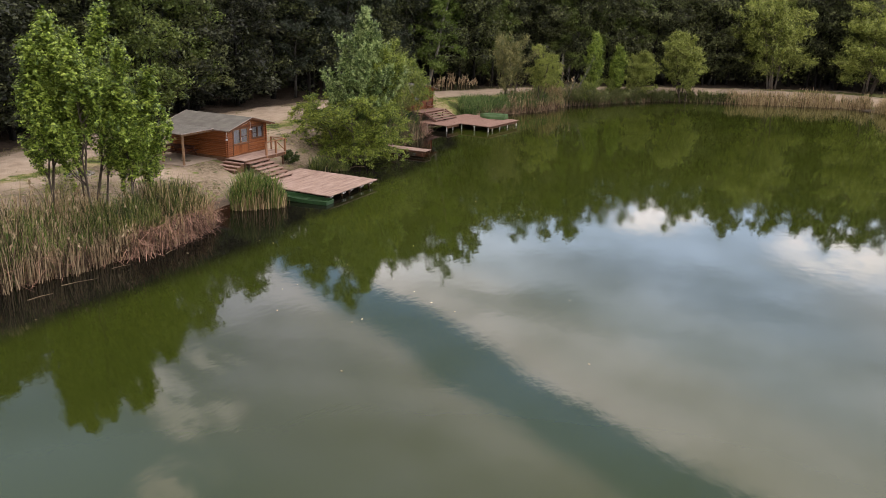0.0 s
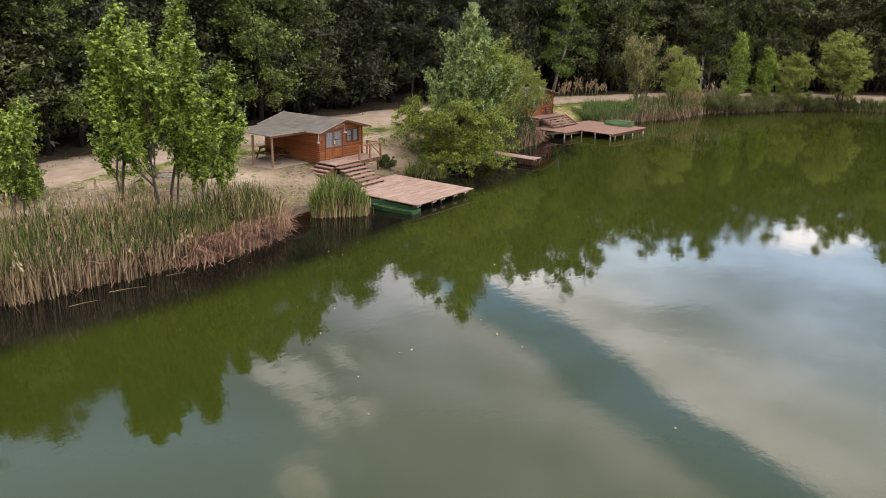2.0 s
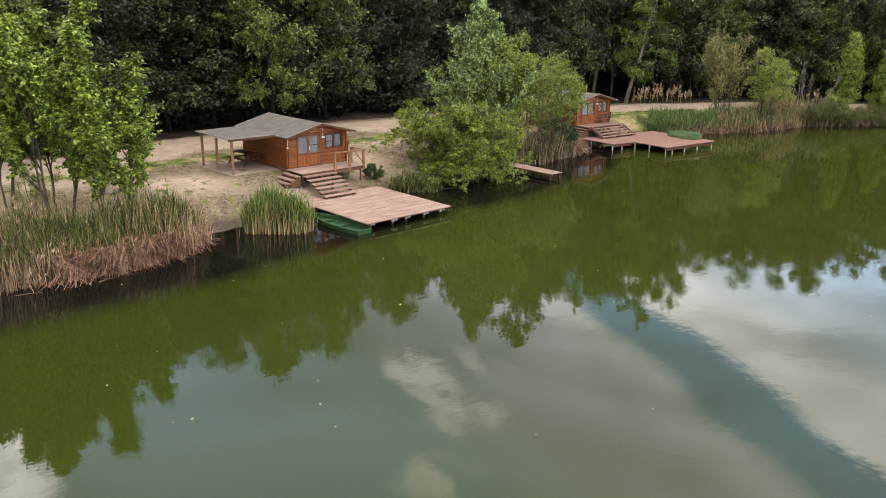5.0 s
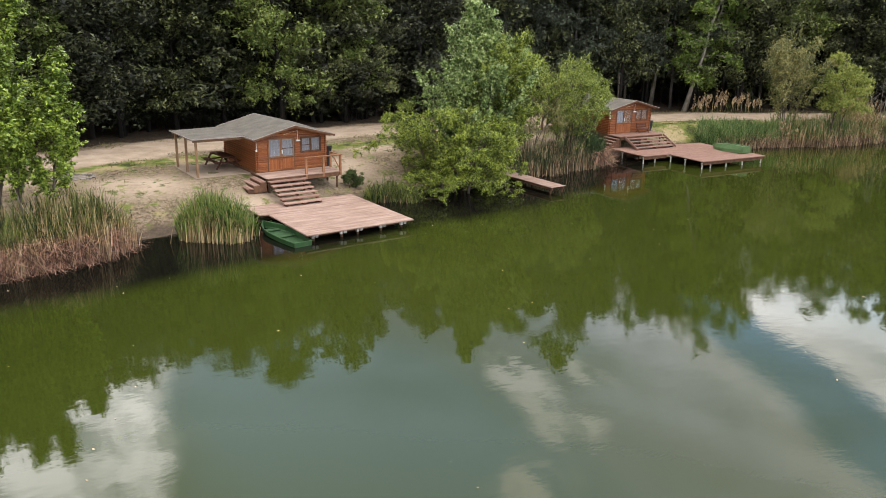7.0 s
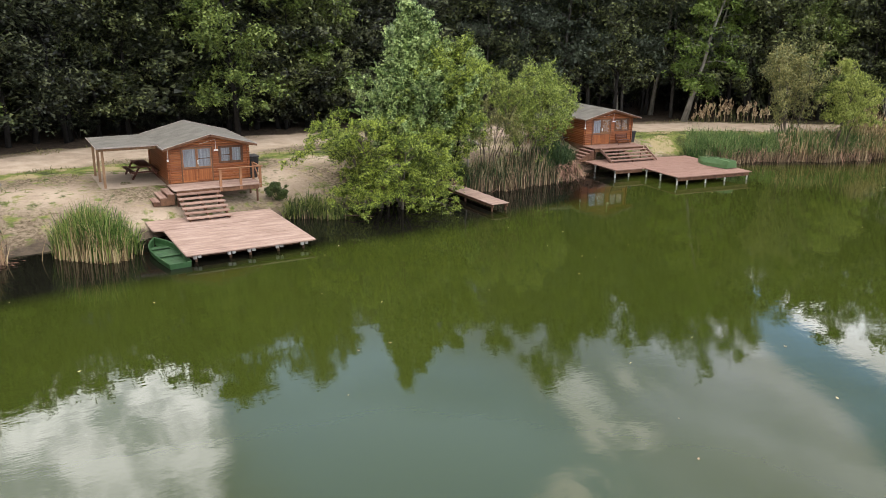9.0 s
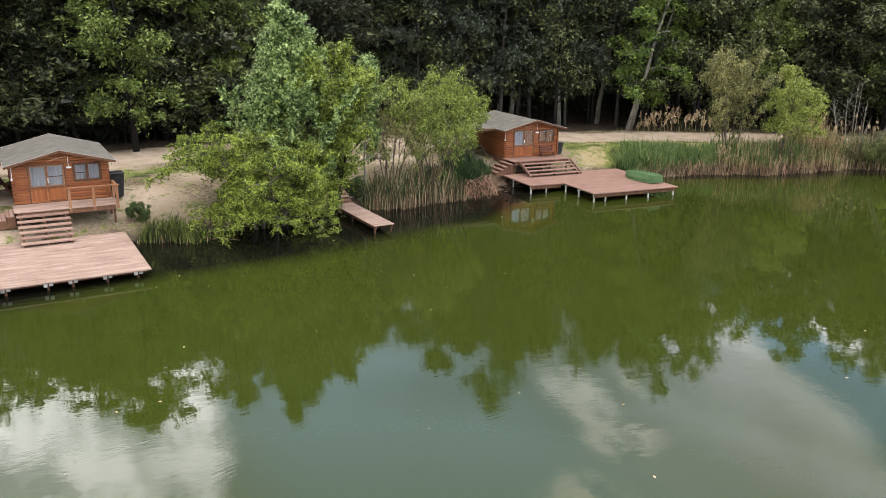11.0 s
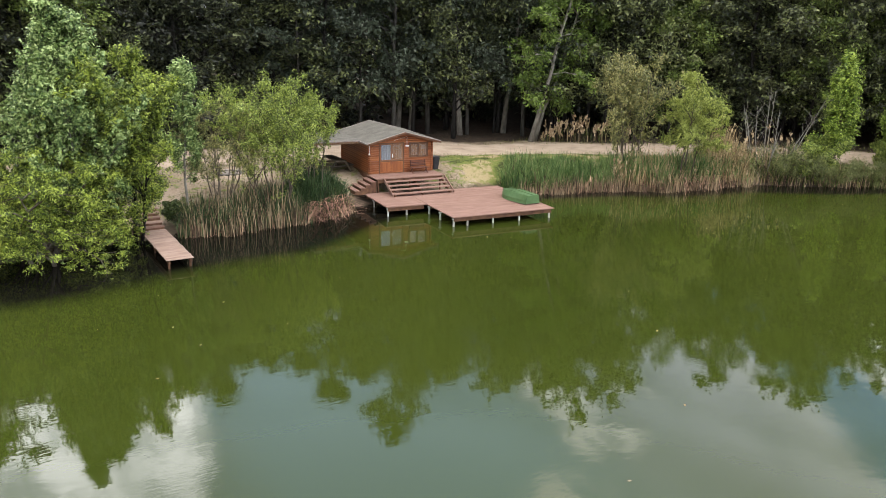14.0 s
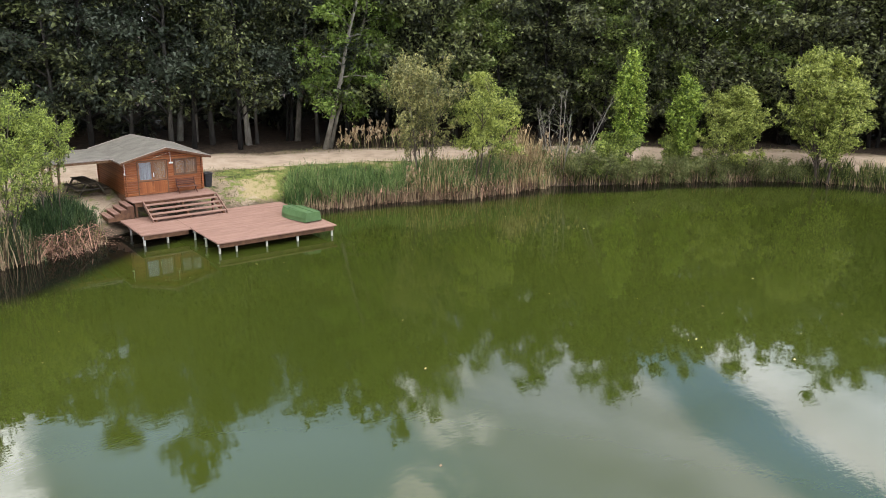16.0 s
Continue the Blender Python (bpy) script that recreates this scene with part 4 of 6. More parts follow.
def lay_wall(parent, length, spans, m, ends=.14):
    """Rows of wall boards: spans(z) gives the stretches of a row."""
    z = 0.0
    while z < 2.7:
        for a, b in spans(z + .066):
            if b - a > .05:
                shared("log", LOG, parent, m @ Matrix.Translation((a, 0, z)) @ Matrix.Diagonal((b - a, 1, 1, 1)))
        z += .133


def wheelie_bin(x, y, z, rz, label):
    ob = thing("wheelie_bin", label, "bin", (x, y, z), rz)
    bm = bmesh.new()
    lo = [bm.verts.new(p) for p in ((-.2, -.24, .06), (.2, -.24, .06), (.2, .2, .06), (-.2, .2, .06))]
    hi = [bm.verts.new(p) for p in ((-.28, -.33, .98), (.28, -.33, .98), (.28, .3, .98), (-.28, .3, .98))]
    bm.faces.new(list(reversed(lo)))
    bm.faces.new(hi)
    for i in range(4):
        bm.faces.new((lo[i], lo[(i + 1) % 4], hi[(i + 1) % 4], hi[i]))
    bmesh.ops.bevel(bm, geom=bm.edges[:], offset=.025, segments=2, affect="EDGES")
    part("bin_body", bm, M_BLACK, ob)
    box_part("lid", (-.3, .3, -.36, .32, .985, 1.05), M_BLACK, ob, chamfer=.025)
    for s in (-1, 1):
        bm = bmesh.new()
        bmesh.ops.create_cone(bm, cap_ends=True, segments=16, radius1=.1, radius2=.1, depth=.05, matrix=pose(s * .24, .24, .1, 0, 90, 0))
        part("wheel", bm, M_BLACK, ob)
    return ob


def picnic_table(x, y, z, rz, label, mat, h=1.1):
    ob = thing("picnic_table", label, "table", (x, y, z), rz, "picnic tables")
    for i in range(5):
        box_part("table_board", (-h, h, -.37 + i * .15, -.23 + i * .15, .715, .75), mat, ob)
    for s in (-1, 1):
        for j in range(2):
            yy = s * .72 + (j - 1) * .15
            box_part("seat_board", (-h, h, yy, yy + .14, .42, .455), mat, ob)
        bm = bmesh.new()
        add_box(bm, -.04, .04, -.8, .8, .34, .42, .006, Matrix.Translation((s * (h - .28), 0, 0)))
        add_box(bm, -.04, .04, -.36, .36, .635, .715, .006, Matrix.Translation((s * (h - .28), 0, 0)))
        part("cross_rail", bm, mat, ob)
        for t in (-1, 1):
            bm = bmesh.new()
            add_tube(bm, [(s * (h - .22), t * .72, 0), (s * (h - .22), t * .3, .72)], [.055, .055], 4)
            part("leg", bm, mat, ob)
    return ob


def bench(x, y, z, rz):
    ob = thing("garden_bench", "folded red-brown slatted garden bench against the cabin", "bench", (x, y, z), rz)
    for i in range(4):
        box_part("seat_slat", (-.55, .55, -.38 + i * .1, -.3 + i * .1, .41, .435), M_TABLE, ob)
    for i in range(4):
        box_part("back_slat", (-.55, .55, .03 + i * .02, .055 + i * .02, .5 + i * .11, .58 + i * .11), M_TABLE, ob)
    for s in (-1, 1):
        for a, b in (((s * .5, -.36, 0), (s * .5, .05, .5)), ((s * .5, .12, 0), (s * .5, -.34, .43)), ((s * .5, -.02, .4), (s * .5, .1, .95))):
            bm = bmesh.new()
            add_tube(bm, [a, b], [.03, .03], 4)
            part("leg", bm, M_TABLE, ob)
    return ob


def window_unit(parent, name, x0, x1, z0, z1, y, leaves_n=2, label="", pale=(), barred=()):
    """A framed casement with panes and a curtain behind."""
    bm = bmesh.new()
    f = .055
    for b in ((x0 - .03, x1 + .03, y - .055, y + .03, z1, z1 + f), (x0 - .03, x1 + .03, y - .07, y + .03, z0 - f, z0), (x0 - f, x0, y - .055, y + .03, z0, z1), (x1, x1 + f, y - .055, y + .03, z0, z1)):
        add_box(bm, *b, .006)
    fr = part("window_frame" if name == "window" else "door_frame", bm, M_BEAM, parent, label)
    w = (x1 - x0) / leaves_n
    for i in range(leaves_n):
        a, b = x0 + i * w + .006, x0 + (i + 1) * w - .006
        bm = bmesh.new()
        s = .06
        for q in ((a, b, y - .035, y, z1 - s, z1), (a, b, y - .035, y, z0, z0 + s), (a, a + s, y - .035, y, z0 + s, z1 - s), (b - s, b, y - .035, y, z0 + s, z1 - s)):
            add_box(bm, *q, .005)
        part("sash", bm, M_BEAM if name == "window" else M_RAIL, fr)
        if i in barred:
            zm = z0 + (z1 - z0) * .44
            box_part("glazing_bar", (a + s, b - s, y - .032, y - .021, zm, zm + .04), M_BEAM, fr, chamfer=.003)
        g = box_part("pane", (a + s, b - s, y - .02, y - .014, z0 + s, z1 - s), M_GLASS, fr, chamfer=0)
        g.visible_shadow = False
        bm = bmesh.new()
        n = 14
        cols = [(a + s * .5 + (b - a - s) * k / n, y + .05 + .015 * math.sin(k * 1.9 + i), ) for k in range(n + 1)]
        for (xa, ya), (xb, yb) in zip(cols, cols[1:]):
            vs = [bm.verts.new(p) for p in ((xa, ya, z0), (xb, yb, z0), (xb, yb, z1), (xa, ya, z1))]
            bm.faces.new(vs)
        bmesh.ops.remove_doubles(bm, verts=bm.verts, dist=.0005)
        bmesh.ops.solidify(bm, geom=bm.faces[:], thickness=.004)
        part("curtain", bm, M_CURTAIN if i in pale else M_CURTAIN_DECKBROWN, fr)
    return fr


def cabin(x, y, z, rz, label, ground_drop, paved=True):
    """Log cabin, its front eaves' middle at the origin, the floor at z = 0, facing -y."""
    ob = thing("log_cabin", label, "cabin", (x, y, z), rz, "log cabins on the shore")
    WX, Y0, Y1 = 2.1, .6, 5.75
    slope = .66 / 2.5

    def roof_at(px):
        return 2.6 - abs(px) * slope - .07
    DX0, DX1, DZ = -1.44, .13, 1.86
    VX0, VX1, VZ0, VZ1 = .58, 1.8, .98, 1.82

    def front(zz):
        w = min(WX + .12, (roof_at(0) - zz) / slope) if zz > roof_at(WX) else WX + .12
        cuts = []
        if zz < DZ + .05:
            cuts.append((DX0 - .06, DX1 + .06))
        if VZ0 - .07 < zz < VZ1 + .07:
            cuts.append((VX0 - .06, VX1 + .06))
        out, a = [], -w
        for c0, c1 in cuts:
            out.append((a, c0))
            a = c1
        return out + [(a, w)]

    def back(zz):
        w = min(WX + .12, (roof_at(0) - zz) / slope) if zz > roof_at(WX) else WX + .12
        return [(-w, w)]

    def flank(zz):
        return [(-.12, Y1 - Y0 + .12)] if zz < roof_at(WX) else []
    bm = bmesh.new()
    for b in ((-WX, DX0, 0, 1.86), (DX1, VX0, 0, 1.86), (VX1, WX, 0, 1.86), (VX0, VX1, 0, VZ0), (DX0, DX1, DZ, 1.9), (VX0, VX1, VZ1, 1.9)):
        add_box(bm, b[0], b[1], Y0 + .03, Y0 + .07, b[2], b[3])
    wall = part("wall", bm, M_LOG, ob)
    lay_wall(wall, 0, front, Matrix.Translation((0, Y0, 0)))
    for y0, m, fn in ((Y1 - .07, pose(0, Y1, 0, 0, 0, 180), back),):
        wall = box_part("wall", (-WX, WX, y0, y0 + .04, 0, 1.95), M_LOG, ob, chamfer=0)
        lay_wall(wall, 0, fn, m)
    wall = box_part("wall", (-WX + .03, -WX + .07, Y0 + .08, Y1 - .08, 0, 1.95), M_LOG, ob, chamfer=0)
    lay_wall(wall, 0, flank, Matrix.Translation((-WX, Y0, 0)) @ pose(0, 0, 0, 0, 0, 90) @ Matrix.Diagonal((1, -1, 1, 1)))
    wall = box_part("wall", (WX - .07, WX - .03, Y0 + .08, Y1 - .08, 0, 1.95), M_LOG, ob, chamfer=0)
    lay_wall(wall, 0, flank, Matrix.Translation((WX, Y0, 0)) @ pose(0, 0, 0, 0, 0, 90))
    box_part("floor_slab", (-WX - .05, WX + .05, Y0 - .02, Y1 + .05, -ground_drop - .3, -.002), M_BEAM, ob)
    # solid near-black block in place of the room's darkness
    box_part("interior", (-WX + .2, WX - .2, Y0 + .45, Y1 - .2, .01, 1.85), M_DARK, ob, "near-black block for the unlit room behind the curtains", chamfer=0)
    # roof: two slopes of felt on boards
    for s in (-1, 1):
        bm = bmesh.new()
        rows = 2
        for k in range(rows):
            xa, xb = 2.5 * k / rows, 2.5 * (k + 1) / rows + .05
            xb = min(xb, 2.5)
            lift = .003 * (1 if k < rows else 0)
            za, zb = 2.63 - xa * slope - (.004 if k else 0), 2.63 - xb * slope + lift
            vs = [bm.verts.new(p) for p in ((s * xa, 0, za), (s * xb, 0, zb), (s * xb, 6.15, zb), (s * xa, 6.15, za))]
            bm.faces.new(vs if s > 0 else list(reversed(vs)))
            vs2 = [bm.verts.new(p) for p in ((s * xb, 0, zb), (s * xb, 0, zb - .014), (s * xb, 6.15, zb - .014), (s * xb, 6.15, zb))]
            bm.faces.new(vs2 if s > 0 else list(reversed(vs2)))
        rf = part("roof", bm, M_ROOF, ob)
        bm = bmesh.new()
        t = .05
        pts = ((0, 2.62), (s * 2.49, 2.62 - 2.49 * slope), (s * 2.49, 2.62 - 2.49 * slope - t), (0, 2.62 - t))
        a = [bm.verts.new((px, .01, pz)) for px, pz in pts]
        b = [bm.verts.new((px, 6.14, pz)) for px, pz in pts]
        for i in range(4):
            bm.faces.new((a[i], a[(i + 1) % 4], b[(i + 1) % 4], b[i]))
        bm.faces.new(a)
        bm.faces.new(b)
        bmesh.ops.recalc_face_normals(bm, faces=bm.faces)
        part("soffit", bm, M_SOFFIT, rf)
        for yy in (-.025, 6.152):
            bm = bmesh.new()
            ang = math.degrees(math.atan(slope))
            ln = 2.5 / math.cos(radians(ang))
            add_box(bm, 0, ln + .02, 0, .024, -.13, -.028, .004, pose(0, yy, 2.645, 0, ang, 0) if s > 0 else Matrix.Diagonal((-1, 1, 1, 1)) @ pose(0, yy, 2.645, 0, ang, 0))
            bmesh.ops.recalc_face_normals(bm, faces=bm.faces)
            part("fascia", bm, M_BEAM, rf)
            bm = bmesh.new()
            add_box(bm, 0, ln + .02, -.006, .034, -.027, .004, .004, pose(0, yy, 2.645, 0, ang, 0) if s > 0 else Matrix.Diagonal((-1, 1, 1, 1)) @ pose(0, yy, 2.645, 0, ang, 0))
            bmesh.ops.recalc_face_normals(bm, faces=bm.faces)
            part("drip_edge", bm, M_TRIM, rf, "pale metal drip edge")
        box_part("eave_edge", (min(s * 2.492, s * 2.52), max(s * 2.492, s * 2.52), 0, 6.15, 1.895, 1.985), M_TRIM, rf, chamfer=.003)
        for yy in (.25, 1.4, 2.6, 3.8, 5.0, 5.95):
            bm = bmesh.new()
            add_box(bm, 0, 2.44, -.03, .03, -.16, -.06, .004, Matrix.Translation((s * 0.0, yy, 2.615)) @ pose(0, 0, 0, 0, math.degrees(math.atan(slope)), 0) if s > 0 else
                    Matrix.Diagonal((-1, 1, 1, 1)) @ Matrix.Translation((0, yy, 2.615)) @ pose(0, 0, 0, 0, math.degrees(math.atan(slope)), 0))
            bmesh.ops.recalc_face_normals(bm, faces=bm.faces)
            part("rafter", bm, M_SOFFIT, rf)
    # doors with glazed upper halves and boarded lower halves
    dr = thing("door", "", "", (0, 0, 0))
    dr.parent = ob
    window_unit(dr, "door", DX0, DX1, .78, DZ - .01, Y0, pale=(0, 1) if paved else (0,), barred=(1,) if paved else ())
    half = (DX0 + DX1) / 2
    for a, b in ((DX0, half), (half, DX1)):
        leaf = box_part("door_leaf", (a + .006, b - .006, Y0 - .02, Y0 + .02, .02, .77), M_LOG, dr)
        n = 6
        w = (b - a - .14) / n
        for i in range(n):
            shared("door_board", DOORBOARD, leaf, Matrix(((0, w / .118 * .96, 0, a + .07 + i * w), (0, 0, -1, Y0 - .021), (.58, 0, 0, .1), (0, 0, 0, 1))))
        for q in ((a + .006, a + .07), (b - .07, b - .006)):
            box_part("stile", (*q, Y0 - .036, Y0 - .021, .02, .77), M_LOG, leaf, chamfer=.004)
        box_part("rail", (a + .072, b - .072, Y0 - .046, Y0 - .021, .68, .76), M_LOG, leaf, chamfer=.004)
        box_part("rail", (a + .072, b - .072, Y0 - .046, Y0 - .021, .02, .1), M_LOG, leaf, chamfer=.004)
    box_part("door_handle", (half + .02, half + .05, Y0 - .1, Y0 - .036, .98, 1.2), M_WHITE, dr, "white door handle", chamfer=.006)
    box_part("post_trim", (DX0 - .055, DX0 - .002, Y0 - .05, Y0 + .03, 0, .72), M_BEAM, dr)
    box_part("post_trim", (DX1 + .002, DX1 + .055, Y0 - .05, Y0 + .03, 0, .72), M_BEAM, dr)
    box_part("threshold", (DX0 - .05, DX1 + .05, Y0 - .09, Y0 + .03, -.001, .018), M_BEAM, dr)
    wn = thing("window", "", "")
    wn.parent = ob
    window_unit(wn, "window", VX0, VX1, VZ0, VZ1, Y0, pale=(0, 1) if paved else (), barred=(0,) if paved else ())
    # lamp on its white conduit under the gable, and one on the flank
    lamp = thing("wall_lamp", "", "")
    lamp.parent = ob
    bm = bmesh.new()
    add_tube(bm, [(.36, Y0 - .09, 2.28), (.36, Y0 - .09, 1.72)], [.011, .011], 6)
    add_tube(bm, [(-.55, Y0 - .09, 2.05), (.36, Y0 - .09, 2.26)], [.007, .007], 5)
    part("conduit", bm, M_WHITE, lamp, "white cable conduit")
    box_part("lamp_body", (.26, .48, Y0 - .17, Y0 - .06, 1.64, 1.72), M_WHITE, lamp, "white lamp housing", chamfer=.015)
    lamp = thing("wall_lamp", "", "")
    lamp.parent = ob
    bm = bmesh.new()
    add_tube(bm, [(-WX - .07, .5, 1.88), (-WX - .07, .5, 1.3)], [.014, .014], 6)
    part("conduit", bm, M_WHITE, lamp)
    box_part("lamp_body", (-WX - .13, -WX - .05, .43, .57, 1.22, 1.31), M_WHITE, lamp, chamfer=.015)
    # lean-to on the left
    CX, CY0, CY1, CZ = -5.5, 1.45, 5.5, 2.0
    bm = bmesh.new()
    xj = -2.42
    top = [(CX, CY0, CZ), (xj, CY0, CZ + .04), (xj, CY1, CZ + .04), (CX, CY1, CZ)]
    lo = [(px, py, pz - .07) for px, py, pz in top]
    t_, l_ = [bm.verts.new(p) for p in top], [bm.verts.new(p) for p in lo]
    bm.faces.new(t_)
    bm.faces.new(list(reversed(l_)))
    for i in range(4):
        bm.faces.new((t_[i], l_[i], l_[(i + 1) % 4], t_[(i + 1) % 4]))
    bmesh.ops.recalc_face_normals(bm, faces=bm.faces)
    cp = part("lean_to_roof", bm, M_ROOF, ob)
    box_part("drip_edge", (CX - .03, xj, CY0 - .03, CY0 - .002, CZ - .05, CZ + .02), M_TRIM, cp, "pale metal drip edge", chamfer=.003)
    box_part("drip_edge", (CX - .03, CX - .002, CY0 - .001, CY1, CZ - .05, CZ + .012), M_TRIM, cp, chamfer=.003)
    for yy in (CY0 + .12, CY1 - .22):
        box_part("beam", (CX + .1, -WX - .08, yy, yy + .1, CZ - .2, CZ - .072), M_POST, cp)
    for k in range(5):
        xx = CX + .35 + k * .62
        box_part("rafter", (xx, xx + .06, CY0 + .02, CY1 - .02, CZ - .13, CZ - .074), M_SOFFIT, cp)
    for yy in (CY0 + .17, (CY0 + CY1) / 2, CY1 - .17):
        box_part("post", (CX + .22, CX + .34, yy - .06, yy + .06, -ground_drop - .05, CZ - .2), M_POST, ob, chamfer=.012)
    if paved:
        box_part("lean_to_floor", (CX + .1, -WX - .1, CY0 + .05, CY1 - .1, -ground_drop - .25, -ground_drop + .05), M_CONCRETE, ob, "pale paved floor under the lean-to")
    return ob


def stairs(name, label, x, y, z, rz, width, steps, run, rise, tread, mat, stringer=False, boxed=False):
    """Open flight whose top nosing is at the origin, falling towards -y."""
    ob = thing(name, label, "stairs", (x, y, z), rz)
    for k in range(1, steps + 1):
        yy = -k * run
        for j in range(2):
            shared("tread", tread, ob, Matrix.Translation((0, yy + j * run * .5, -k * rise)) @ Matrix.Diagonal((width, run * .46 / .25, 1, 1)))
        for xx in () if boxed else ((.12, width - .12) if width < 1.5 else (.15, width / 2, width - .15)):
            box_part("riser_block", (xx - .05, xx + .05, yy + .04, yy + run, -k * rise - rise, -k * rise - .047), M_BEAM, ob, chamfer=.005)
    if boxed:
        for k in range(1, steps + 1):
            box_part("step_box", (.03, width - .03, -k * run + .035, -(k - 1) * run + .03, -(steps + 1.6) * rise, -k * rise - .048), M_BEAM, ob, chamfer=.006)
    if stringer:
        for xx in (-.06, width + .01):
            bm = bmesh.new()
            h = .13
            a = [(-.02, .03), (-steps * run - .05, -steps * rise - .02), (-steps * run - .05, -steps * rise - rise + .01), (-.02, -h - .06)]
            p0 = [bm.verts.new((xx, py, pz)) for py, pz in a]
            p1 = [bm.verts.new((xx + .05, py, pz)) for py, pz in a]
            bm.faces.new(p0)
            bm.faces.new(list(reversed(p1)))
            for i in range(4):
                bm.faces.new((p0[i], p1[i], p1[(i + 1) % 4], p0[(i + 1) % 4]))
            bmesh.ops.recalc_face_normals(bm, faces=bm.faces)
            part("stringer", bm, mat, ob)
    return ob


def platform(name, label, category, x, y, z, rz, rects, plank, mat, posts, post_mat, drop, kind="", sleeves=False, inset=.38):
    """A boarded deck of one or more rectangles on beams and posts; its top at z."""
    ob = thing(name, label, category, (x, y, z), rz, "", kind)
    for x0, x1, y0, y1 in rects:
        lay_boards(ob, plank, x0, x1, y0, y1, 0)
        for yy in (y0 + inset, (y0 + y1) / 2, y1 - .3):
            box_part("joist", (x0 + .12, x1 - .12, yy, yy + .08, -.24 if inset > .2 else -.3, -.036), M_BEAM, ob)
        box_part("fascia", (x0 + .01, x1 - .01, y0 - .022, y0 - .002, -.06, -.008), mat, ob)
        for xx in (x0 - .002, x1 + .026):
            box_part("fascia", (xx - .022, xx, y0, y1, -.06, -.008), mat, ob)
    for px, py in posts:
        bm = bmesh.new()
        if sleeves:         # squat posts, each with a pair of pale blocks under the deck's edge
            add_tube(bm, [(px, py + .1, -drop), (px, py + .1, -.036)], [.07, .06], 8)
            part("post", bm, post_mat, ob)
            for k, dz in ((-1, 0), (1, .03)):
                box_part("bracket", (px + k * .1 - .07, px + k * .1 + .07, py - .12, py + .02, -.27 + dz, -.1 + dz), M_POLE, ob, chamfer=.012)
        else:
            add_tube(bm, [(px, py, -drop), (px, py, -.036)], [.06, .055], 8)
            part("post", bm, post_mat, ob)
            if post_mat is M_POLE:
                box_part("bracket", (px - .1, px + .1, py - .05, py + .05, -.2, -.14), M_POLE, ob, chamfer=.005)
    return ob


def boat(name, label, x, y, z, rz, length, beam, depth, mat, upturned=False):
    """A flat-bottomed rowing boat, bow towards +y; its transom at the origin."""
    ob = thing(name, label, "boat", (x, y, z), rz)
    rows = 15
    bm = bmesh.new()

    def section(f, inset):
        half = beam / 2 * (0.72 + .28 * math.sin(min(1, f * 1.9) * math.pi / 2)) * (1 - max(0, (f - .52) / .48) ** 2.2) + .02
        sheer = depth * (1 + .28 * f ** 2)
        flat = half * (.8 - .2 * f)
        k = .02 + .18 * f ** 3
        half, flat = max(half - inset, .012), max(flat - inset, .008)
        return [(-half, sheer), (-half * .97, sheer * .6), (-flat, k + inset), (0, k - .015 + inset), (flat, k + inset), (half * .97, sheer * .6), (half, sheer)]
    if upturned:
        flip = lambda px, pz: (px, depth * 1.06 - pz)
    else:
        flip = lambda px, pz: (px, pz)
    out = [[bm.verts.new((flip(px, pz)[0], i / (rows - 1) * length, flip(px, pz)[1])) for px, pz in section(i / (rows - 1), 0)] for i in range(rows)]
    inn = [[bm.verts.new((flip(px, pz)[0], .03 + i / (rows - 1) * (length - .08), flip(px, pz)[1])) for px, pz in section(i / (rows - 1), .03)] for i in range(rows)]
    for grid in (out, inn):
        for a, b in zip(grid, grid[1:]):
            for i in range(6):
                bm.faces.new((a[i], a[i + 1], b[i + 1], b[i]))
    for a, b, c, d in zip(out, out[1:], inn, inn[1:]):
        bm.faces.new((a[0], b[0], d[0], c[0]))
        bm.faces.new((a[6], b[6], d[6], c[6]))
    bm.faces.new(out[0])
    bm.faces.new(inn[0])
    bm.faces.new((out[0][0], inn[0][0], inn[0][6], out[0][6]))
    bmesh.ops.recalc_face_normals(bm, faces=bm.faces)
    part("hull", bm, mat, ob, smooth=False)
    for s in (0, 6):
        bm = bmesh.new()
        add_tube(bm, [(flip(*section(i / 14, 0)[s])[0], i / 14 * length, flip(*section(i / 14, 0)[s])[1]) for i in range(15)], [.028] * 15, 6)
        part("gunwale", bm, mat, ob)
    if not upturned:
        for f, w in ((.04, .34), (.42, .26), (.74, .3)):
            q = section(f + .04, .035)
            hz = depth * .72
            hw = q[1][0] * -1 * .98
            box_part("thwart", (-hw, hw, f * length, f * length + w, hz - .03, hz), mat, ob)
        for k in range(1, 9):
            w = abs(section(k / 10 + .05, .045)[1][0]) * .93
            box_part("floorboard", (-w, w, k / 10 * length, (k + 1) / 10 * length - .012, .24, .262), mat, ob, chamfer=.003)
        box_part("transom_cap", (-beam * .36, beam * .36, -.02, .04, depth - .03, depth + .02), mat, ob)
    else:
        bm = bmesh.new()
        add_box(bm, -.03, .03, .1, length * .8, depth * 1.06 - .01, depth * 1.06 + .03, .008)
        part("keel", bm, mat, ob)
        for s in (-.3, .3):
            bm = bmesh.new()
            add_box(bm, s * beam - .02, s * beam + .02, .08, length * .62, depth * 1.03 - .02, depth * 1.03 + .012, .006)
            part("rubbing_strip", bm, mat, ob)
    return ob


